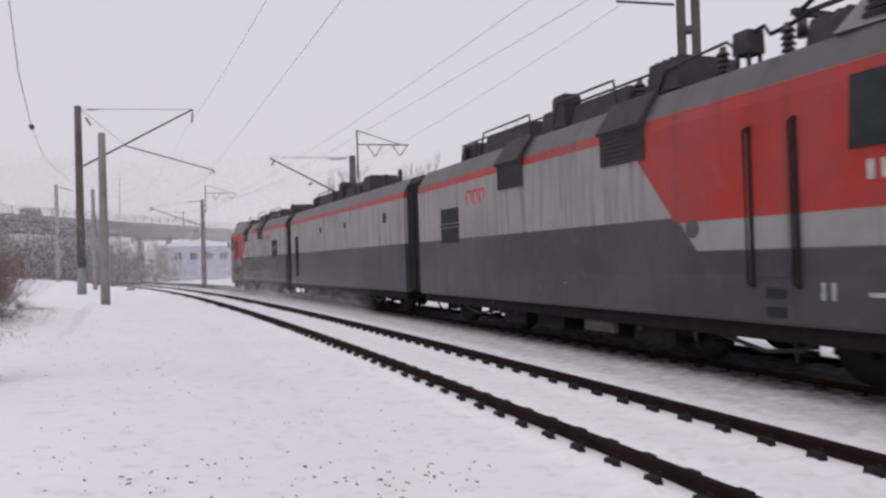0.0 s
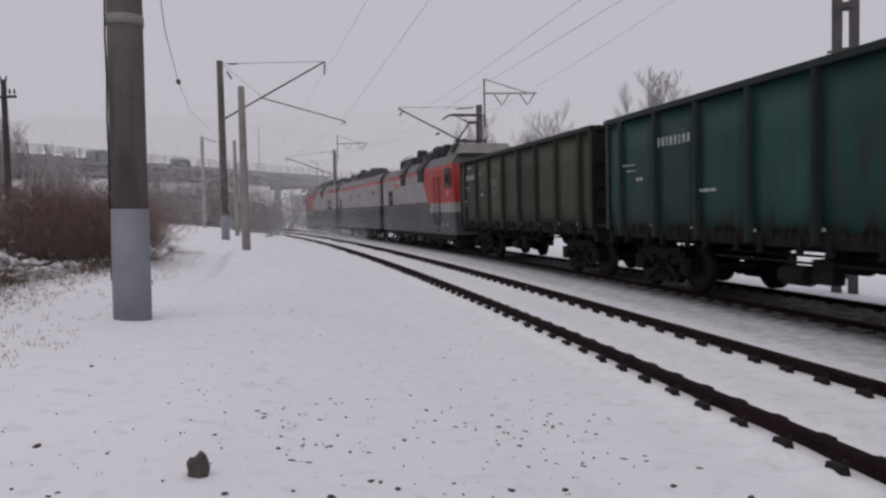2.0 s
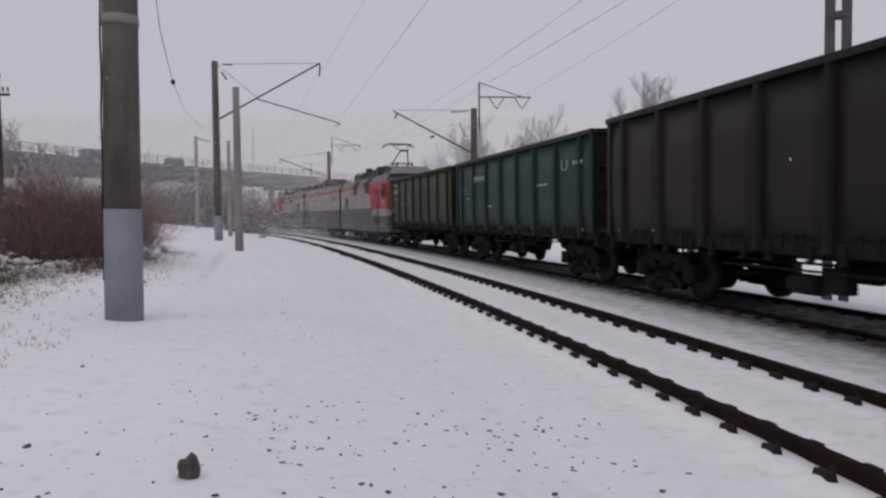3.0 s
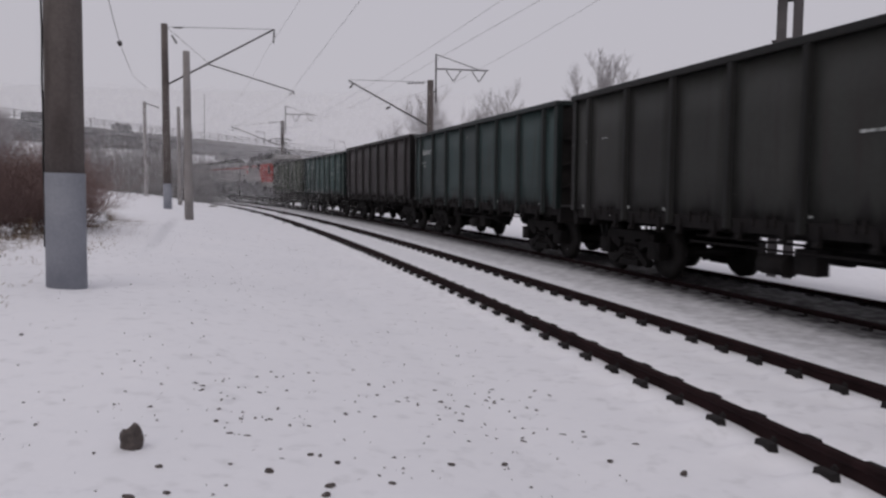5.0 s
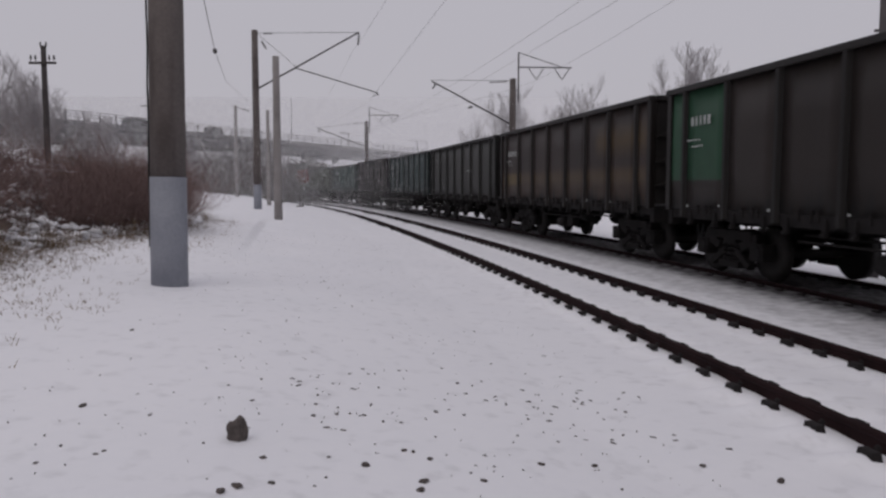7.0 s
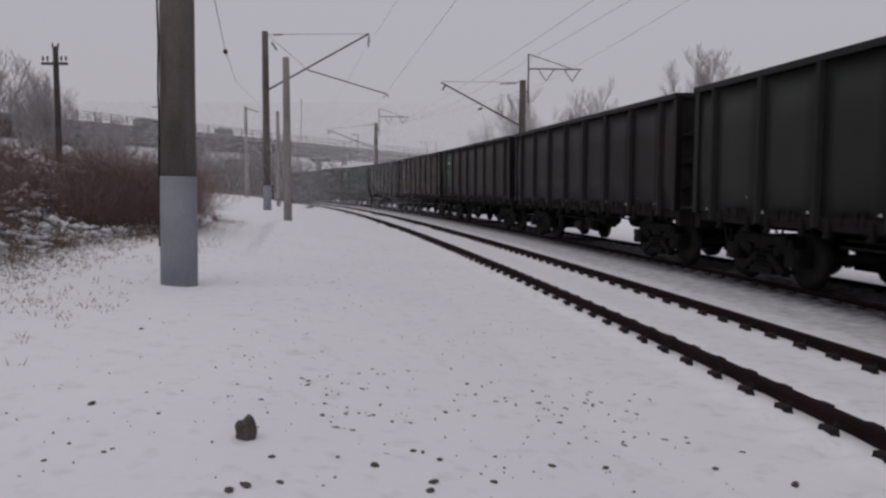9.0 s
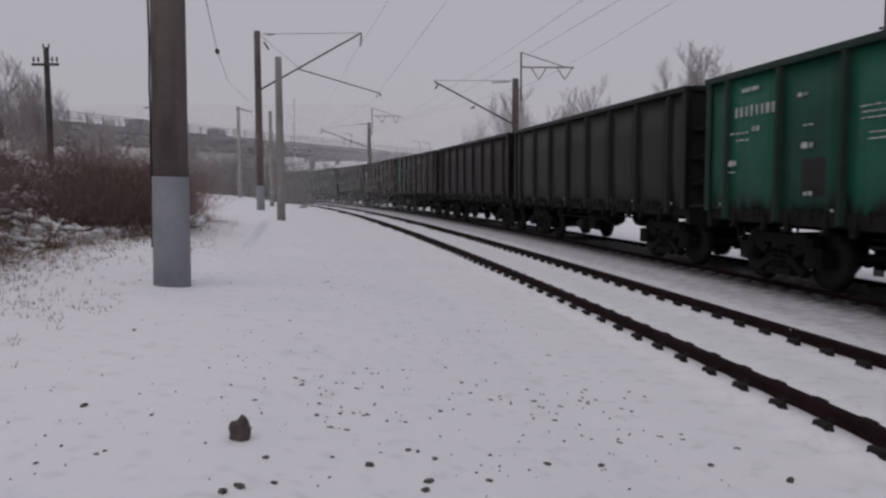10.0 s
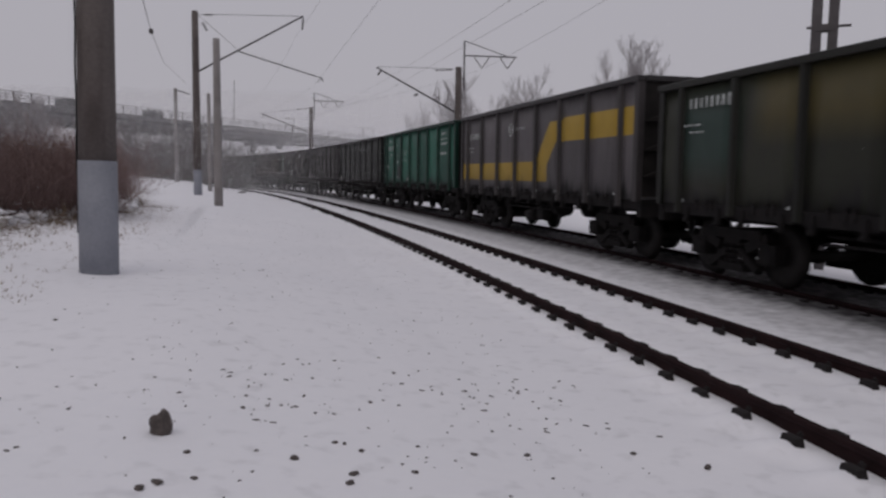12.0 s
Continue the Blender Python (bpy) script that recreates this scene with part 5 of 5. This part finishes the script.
def tree_mesh(seed, h, spread, mt, stems=7):
    """A rounded crown: a short trunk, rising main limbs, and three orders of ever finer twigs."""
    rnd = random.Random(seed)
    trunk, twigs = ([], []), ([], [])

    def strip(store, pts, r0, r1, n):
        v, f = store
        base = len(v)
        for k, q in enumerate(pts):
            rr = r0 + (r1 - r0) * k / (len(pts) - 1)
            for a in range(n):
                an = a * 2 * math.pi / n
                v.append((q.x + rr * math.cos(an), q.y + rr * math.sin(an), q.z))
        for k in range(len(pts) - 1):
            for a in range(n):
                i0, i1 = base + k * n + a, base + k * n + (a + 1) % n
                f.append((i0, i1, i1 + n, i0 + n))

    def limb(p, d, ln, r, dep):
        pts, segs = [p], (5, 4, 3, 1)[3 - dep]
        for k in range(segs):
            wob = .13 + .05 * (3 - dep)
            d = (d + Vector((rnd.uniform(-wob, wob), rnd.uniform(-wob, wob), rnd.uniform(-.03, .13)))).normalized()
            pts.append(pts[-1] + d * ln / segs)
        strip(trunk if dep == 3 else twigs, pts, r, r * .35, 6 if dep == 3 else 3)
        if dep == 0:
            return
        for k in range(1, segs + 1):
            for _ in range((0, 2, 3, 3)[dep]):
                a = rnd.uniform(0, 6.283)
                out = Vector((math.cos(a), math.sin(a), rnd.uniform(-.05, .75)))
                limb(pts[k], d * .75 + out * spread, ln * rnd.uniform(.32, .5) * (1.15 - .1 * k), r * .47, dep - 1)

    strip(trunk, [Vector((0, 0, -.3)), Vector((.05, 0, h * .14)), Vector((0, .06, h * .27))], h * .017, h * .013, 8)
    for i in range(stems):
        a = 6.283 * i / stems + rnd.uniform(-.3, .3)
        tilt = .12 if i == 0 else rnd.uniform(.25, .72)
        limb(Vector((0, 0, h * rnd.uniform(.16, .27))), Vector((math.cos(a) * tilt, math.sin(a) * tilt, 1)), h * rnd.uniform(.48, .60) * (1.08 - .35 * tilt), h * .0075, 3)
    out = []
    for nm, (v, f) in (("trunk", trunk), ("crown", twigs)):
        me = bpy.data.meshes.new(nm); me.from_pydata(v, [], f); me.materials.append(mt); out.append(me)
    return out


TREES = [tree_mesh(70 + k, 10, .72, HAZE_BARK) for k in range(3)]
SMALL_TREES = [tree_mesh(80 + k, 10, .72, HAZE_BARK, 4) for k in range(3)]


def tree(kind, x, y, h, label="bare far deciduous tree, haze painted into its pale grey bark"):
    ob = thing("tree", label, "tree", "bare trees", pose(x, y, gz(x, y), 0, 0, rnd.uniform(0, 360)))
    ob.scale = (h / 10 * .95, h / 10 * .95, h / 10 * 1.16)
    form = (TREES if h > 8 else SMALL_TREES)[kind]
    part("trunk", form[0], None, ob); part("crown", form[1], None, ob)


for x, y, h, k in ((9.2, 89, 12.6, 0), (14.5, 92, 11.3, 1), (18.6, 93, 12.6, 2), (26.0, 77, 15.2, 0), (5.5, 98, 9.0, 2),
                   (-25.5, 43.4, 7.5, 2), (-28, 46, 6.0, 0), (-27.1, 53.5, 6.6, 1), (-31, 58, 6.8, 0), (-24.5, 55, 5.0, 2), (-29, 70, 6.2, 1), (-33, 64, 6.5, 2), (-36, 78, 6, 0),
                   (-19.5, 38.5, 5.2, 1), (-22, 41, 5.8, 0), (-23.5, 47, 5.4, 2), (-21, 50, 4.6, 1), (-27, 62, 5.6, 0), (-24, 112, 6.4, 1), (-17, 122, 5.6, 2), (-30, 118, 6.8, 0)):
    tree(k, x, y, h)
rnd2 = random.Random(8)
for k in range(42):
    y = rnd2.uniform(84, 122)
    x = y * rnd2.uniform(-.33, -.185)
    ob = thing("shrub", "tall leafless hazy thicket under the bridge", "shrub", "far shrubs", pose(x, y, gz(x, y), 0, 0, rnd2.uniform(0, 360)))
    sc = rnd2.uniform(2.6, 4.2)
    ob.scale = (sc, sc, sc)
    part("crown", FARSHRUBS[k % 2], None, ob)
for k in range(68):
    s = rnd2.uniform(95, 165)
    d = -rnd2.uniform(6, 26)
    if k > 34:
        s, d = rnd2.uniform(60, 150), rnd2.uniform(12, 34)
    if k > 44:
        s, d = rnd2.uniform(50, 88), -rnd2.uniform(19, 36)
    p, a = along(s, d)
    ob = thing("shrub", "leafless hazy grey-brown shrub by the track", "shrub", "far shrubs", pose(p.x, p.y, gz(p.x, p.y), 0, 0, rnd2.uniform(0, 360)))
    sc = rnd2.uniform(1.8, 3.2)
    ob.scale = (sc, sc, sc)
    part("crown", FARSHRUBS[k % 2], None, ob)

# ---------------------------------------------------------------- stones and specks on the snow
def stone_mesh(seed, sx, sy, sz):
    b = bmesh.new(); bmesh.ops.create_icosphere(b, subdivisions=3, radius=.40 if sz < .1 else .46)
    for v in b.verts:
        k = 1 + .5 * noise.noise(v.co * 2.6 + Vector((seed * 3.7, 1, 2))) + .28 * noise.noise(v.co * 6.5 + Vector((seed, 5, 1)))
        v.co = Vector((v.co.x * sx * k, v.co.y * sy * k, v.co.z * sz * k))
    return mesh_of("stone", b, STONE)


def stone(x, y, sx, sy, sz, seed, label="small dark stone lying on snow"):
    ob = new("stone", stone_mesh(seed, sx, sy, sz))
    ob.matrix_world = pose(x, y, gz(x, y) + sz * .22, 0, 0, seed * 47)
    return tagged(ob, label, "stone", "stones on the snow")


stone(-1.066, 4.059, 0.117, 0.098, 0.176, 1, 'upright rough brown stone lump on the snow')
stone(-2.050, 4.394, 0.063, 0.047, 0.024, 2)
stone(-0.748, 4.681, 0.042, 0.031, 0.018, 3)
stone(-0.357, 3.908, 0.053, 0.039, 0.035, 4)
stone(-1.640, 4.329, 0.024, 0.017, 0.017, 5)
stone(-0.951, 3.305, 0.067, 0.050, 0.026, 6)
stone(-0.895, 3.382, 0.068, 0.050, 0.031, 7)
stone(-0.875, 3.816, 0.047, 0.034, 0.020, 8)
stone(-0.557, 3.961, 0.030, 0.022, 0.015, 9)
stone(-0.318, 4.751, 0.032, 0.023, 0.018, 10)
stone(-0.016, 4.157, 0.037, 0.028, 0.026, 11)
stone(-0.051, 3.798, 0.063, 0.047, 0.029, 12)
stone(-0.063, 3.672, 0.067, 0.049, 0.023, 13)
stone(0.271, 3.938, 0.060, 0.044, 0.013, 14)
stone(0.022, 5.179, 0.034, 0.025, 0.019, 15)
stone(-0.168, 4.248, 0.044, 0.033, 0.021, 16)
stone(-0.113, 4.246, 0.032, 0.023, 0.021, 17)
stone(0.826, 4.881, 0.033, 0.024, 0.012, 18)
stone(2.066, 4.352, 0.051, 0.037, 0.049, 19)
stone(-2.600, 6.549, 0.040, 0.030, 0.021, 20)
stone(-1.547, 5.910, 0.022, 0.016, 0.015, 21)
stone(-1.471, 7.616, 0.028, 0.020, 0.019, 22)
stone(-1.653, 3.651, 0.030, 0.022, 0.012, 23)
stone(-1.635, 3.705, 0.030, 0.022, 0.010, 24)
stone(-1.858, 3.723, 0.027, 0.020, 0.013, 25)
stone(0.637, 4.347, 0.066, 0.049, 0.019, 26)
stone(0.976, 4.458, 0.055, 0.040, 0.029, 27)
stone(1.687, 4.594, 0.059, 0.043, 0.018, 28)
stone(0.207, 4.032, 0.024, 0.018, 0.013, 29)
stone(0.204, 6.137, 0.045, 0.033, 0.019, 30)
stone(1.051, 4.088, 0.026, 0.019, 0.013, 31)
stone(-0.531, 3.665, 0.022, 0.016, 0.012, 32)
stone(-1.213, 3.935, 0.024, 0.018, 0.015, 33)
stone(-0.764, 3.490, 0.048, 0.036, 0.014, 34)
stone(-0.184, 0.993, 0.010, 0.007, 0.002, 35)

stone(-11.3, 65.9, 1.1, .45, .22, 36, 'low dark heap of ballast beside the far track')

# fine dark specks and grass tips, uncountable
def specks():
    rn = random.Random(77)
    verts, faces = [], []
    while len(faces) < 5400:
        s, d = rn.uniform(-1, 24), -rn.uniform(1.8, 10.5)
        cl = noise.noise(Vector((s * .55, d * .55, 3)))
        near = max(0, 1 - s / 10) * .55
        if rn.random() > .06 + max(0, cl) * .5 + near * .25 + (.55 if d < -7.8 else 0):
            continue
        if s > 4.5 and d > -6.6 and rn.random() < .5:
            continue
        p, a = along(s, d)
        verts.append((p.x, p.y)); faces.append(d)
    xy = np.array(verts)
    zz = ground_z(xy[:, 0], xy[:, 1])
    for nm, test, mt, lab, cat in (("ground_specks", lambda d: d > -6.6, STONE, "dark gravel specks scattered in the snow", "gravel"), ("grass_tips", lambda d: d <= -6.6, GRASS, "thin dry grass tips poking out of snow", "grass")):
        v, f = [], []
        for (x, y), z, d in zip(verts, zz, faces):
            if not test(d):
                continue
            blade = nm == "grass_tips"
            r = rn.uniform(.004, .012) * (1.6 if rn.random() < .05 else 1)
            an = rn.uniform(0, 3.14)
            ux, uy = math.cos(an) * r * rn.uniform(1, 2.4), math.sin(an) * r * rn.uniform(1, 2.4)
            k = len(v)
            if blade:
                for q in range(3):
                    k = len(v)
                    ox, oy = rn.uniform(-.05, .05), rn.uniform(-.05, .05)
                    lx, ly = rn.uniform(-.05, .05), rn.uniform(-.05, .05)
                    v += [(x + ox - .005, y + oy, z - .01), (x + ox + .005, y + oy, z - .01), (x + ox + lx, y + oy + ly, z + rn.uniform(.01, .07))]
                    f += [(k, k + 1, k + 2)]
            else:
                v += [(x - ux, y - uy, z - .004), (x + ux, y + uy, z - .004), (x - uy * .5, y + ux * .5, z - .004), (x + rn.uniform(-.01, .01), y, z + rn.uniform(.004, .014))]
                f += [(k, k + 1, k + 3), (k + 1, k + 2, k + 3), (k + 2, k, k + 3)]
        me = bpy.data.meshes.new(nm)
        me.from_pydata(v, [], f)
        me.materials.append(mt)
        tagged(new(nm, me), lab, cat, kind="stuff")


specks()


def litter_bits(n):
    """Short dark bits of stalk and leaf lying on the snow, in loose clusters."""
    rn = random.Random(91)
    b = bmesh.new()
    hubs = [(rn.uniform(2.9, 4.9), -rn.uniform(1.9, 4.6)) for _ in range(22)]
    for k in range(n):
        hs, hd = rn.choice(hubs)
        p, a = along(hs + rn.gauss(0, .16), hd + rn.gauss(0, .22))
        z = gz(p.x, p.y)
        q = Euler((rn.uniform(-.2, .2), rn.uniform(-.2, .2), rn.uniform(0, 6.28))).to_matrix()
        quadbox(b, (p.x, p.y, z + .003), (rn.uniform(.018, .06), rn.uniform(.006, .014), rn.uniform(.006, .014)), .6, q)
    tagged(new("stalk_litter", mesh_of("stalk_litter", b, STONE)), "dark bits of stalk and leaf strewn on the snow", "litter", kind="stuff")


litter_bits(75)

# ---------------------------------------------------------------- falling snow and flake haze
def flakes(c, size, seed):
    rn = np.random.RandomState(seed)
    n = len(c)
    a, b_ = rn.normal(size=(n, 3)), rn.normal(size=(n, 3))
    a /= np.linalg.norm(a, axis=1)[:, None]
    b_ -= (a * b_).sum(1)[:, None] * a
    b_ /= np.linalg.norm(b_, axis=1)[:, None]
    sz = (size * rn.uniform(.7, 1.25, n))[:, None]
    v = np.stack([c - (a + b_ * .6) * sz * .5, c + (a - b_ * .6) * sz * .5, c + b_ * sz * .6], 1).reshape(-1, 3)
    me = bpy.data.meshes.new("falling_snow")
    me.vertices.add(3 * n); me.loops.add(3 * n); me.polygons.add(n)
    me.vertices.foreach_set("co", v.ravel())
    me.loops.foreach_set("vertex_index", np.arange(3 * n))
    me.polygons.foreach_set("loop_start", np.arange(0, 3 * n, 3))
    me.update(calc_edges=True)
    me.materials.append(FLAKE)
    return tagged(new("falling_snow", me), "fine falling snow, far flakes enlarged to imitate haze", "snow", kind="stuff")


def haze_flakes(n):
    """Added flakes that imitate distance haze beyond thirty metres; coarser clumps the farther off."""
    rn = np.random.RandomState(4)
    y = 38 + 104 * rn.uniform(0, 1, n) ** .9
    x = y * rn.uniform(-.56, .16, n)
    z = -.03 * y + rn.uniform(0, 1, n) * (.145 * y + 3.6)
    return np.stack([x, y, z], 1), .00059 * y


def near_snow(n):
    rn = np.random.RandomState(5)
    return np.stack([rn.uniform(-9, 12, n), rn.uniform(2.5, 24, n), rn.uniform(-.1, 18, n)], 1), np.full(n, .010)


def whirl(n, seed):
    """Fine snow whirled up along the foot of a vehicle, thickest near the ground."""
    rn = np.random.RandomState(seed)
    h = rn.exponential(.42, n)
    return np.stack([rn.uniform(-2.1, -1.5, n) - .25 * h, rn.uniform(-8.5, 8.5, n), -.08 + h], 1), np.full(n, .011)


WHIRLS = [flakes(*whirl(n, 30 + k), 40 + k) for k, n in enumerate((30000, 36000))]
for ob in WHIRLS:
    ob.name = "blown_snow"
    tagged(ob, "fine snow whirled up beside the passing locomotive", "snow")
SNOWFALL = [flakes(*haze_flakes(1000000), 1), flakes(*near_snow(700), 2)]

# ---------------------------------------------------------------- movement
Z_TRAIN = Z2
# metres run by the train's front wagon at each time
TRAIN_T = [-1, 0, .5, 1, 2.0, 2.5, 3.0, 5.0, 5.5, 6.5, 9.0, 10.0, 11.0, 11.5, 12, 13]
TRAIN_Q = [-10.2, 2.22, 8.80, 14.98, 27.3, 33.0, 39.65, 64.6, 71.1, 83.6, 114.7, 126.7, 139.25, 145.45, 151.6, 164.0]
_tt = np.arange(-1, 13.01, .05)
_qq = np.interp(_tt, TRAIN_T, TRAIN_Q) - 12.43 * _tt
_qs = np.convolve(np.pad(_qq, 4, mode="edge"), np.ones(9) / 9, "valid") + 12.43 * _tt


def train_at(t):
    return float(np.interp(t, _tt, _qs))


def train_rows(mid, flip=False, step=.25):
    rows = []
    for k in range(int(12 / step) + 1):
        t = k * step
        s = train_at(t) + mid
        p, a = along(s, TRACK2, Z_TRAIN)
        q, _ = along(s + 4.3, TRACK2, Z_TRAIN)
        r, _ = along(s - 4.3, TRACK2, Z_TRAIN)
        c = (q + r) / 2
        rows.append((t, pose(c.x, c.y, Z_TRAIN, 0, 0, math.degrees(math.atan2(-(q.x - r.x), q.y - r.y)) + (180 if flip else 0))))
    return rows


def motions():
    for i, w in enumerate(WAGONS):
        walk(w, train_rows(-HALF - i * L_WAGON))
    walk(SEC_C, train_rows(1.0 + HL))
    walk(SEC_B, train_rows(1.0 + HL + 16.3))
    walk(SEC_A, train_rows(1.0 + HL + 32.6, True))
    for ob, mid in zip(WHIRLS, (1.0 + HL + 20.0, 1.0 + HL + 34.0)):
        walk(ob, train_rows(mid))
    for sets, r, z in ((WHEELSETS, .475, .475), (LOCO_WHEELS, .62, .62)):
        for ws, y in sets:
            step = 1 / 30
            flip = -1 if ws.parent.parent is SEC_A else 1
            rows = [(k * step, pose(0, y, z, -math.degrees(train_at(k * step) / r) * flip)) for k in range(361)]
            walk(ws, rows)
    for ob, v in zip(SNOWFALL, ((.05, -.05, -.29), (.35, -.25, -1.1))):
        walk(ob, [(0, pose(0, 0, 0)), (12, pose(v[0] * 12, v[1] * 12, v[2] * 12))])


motions()
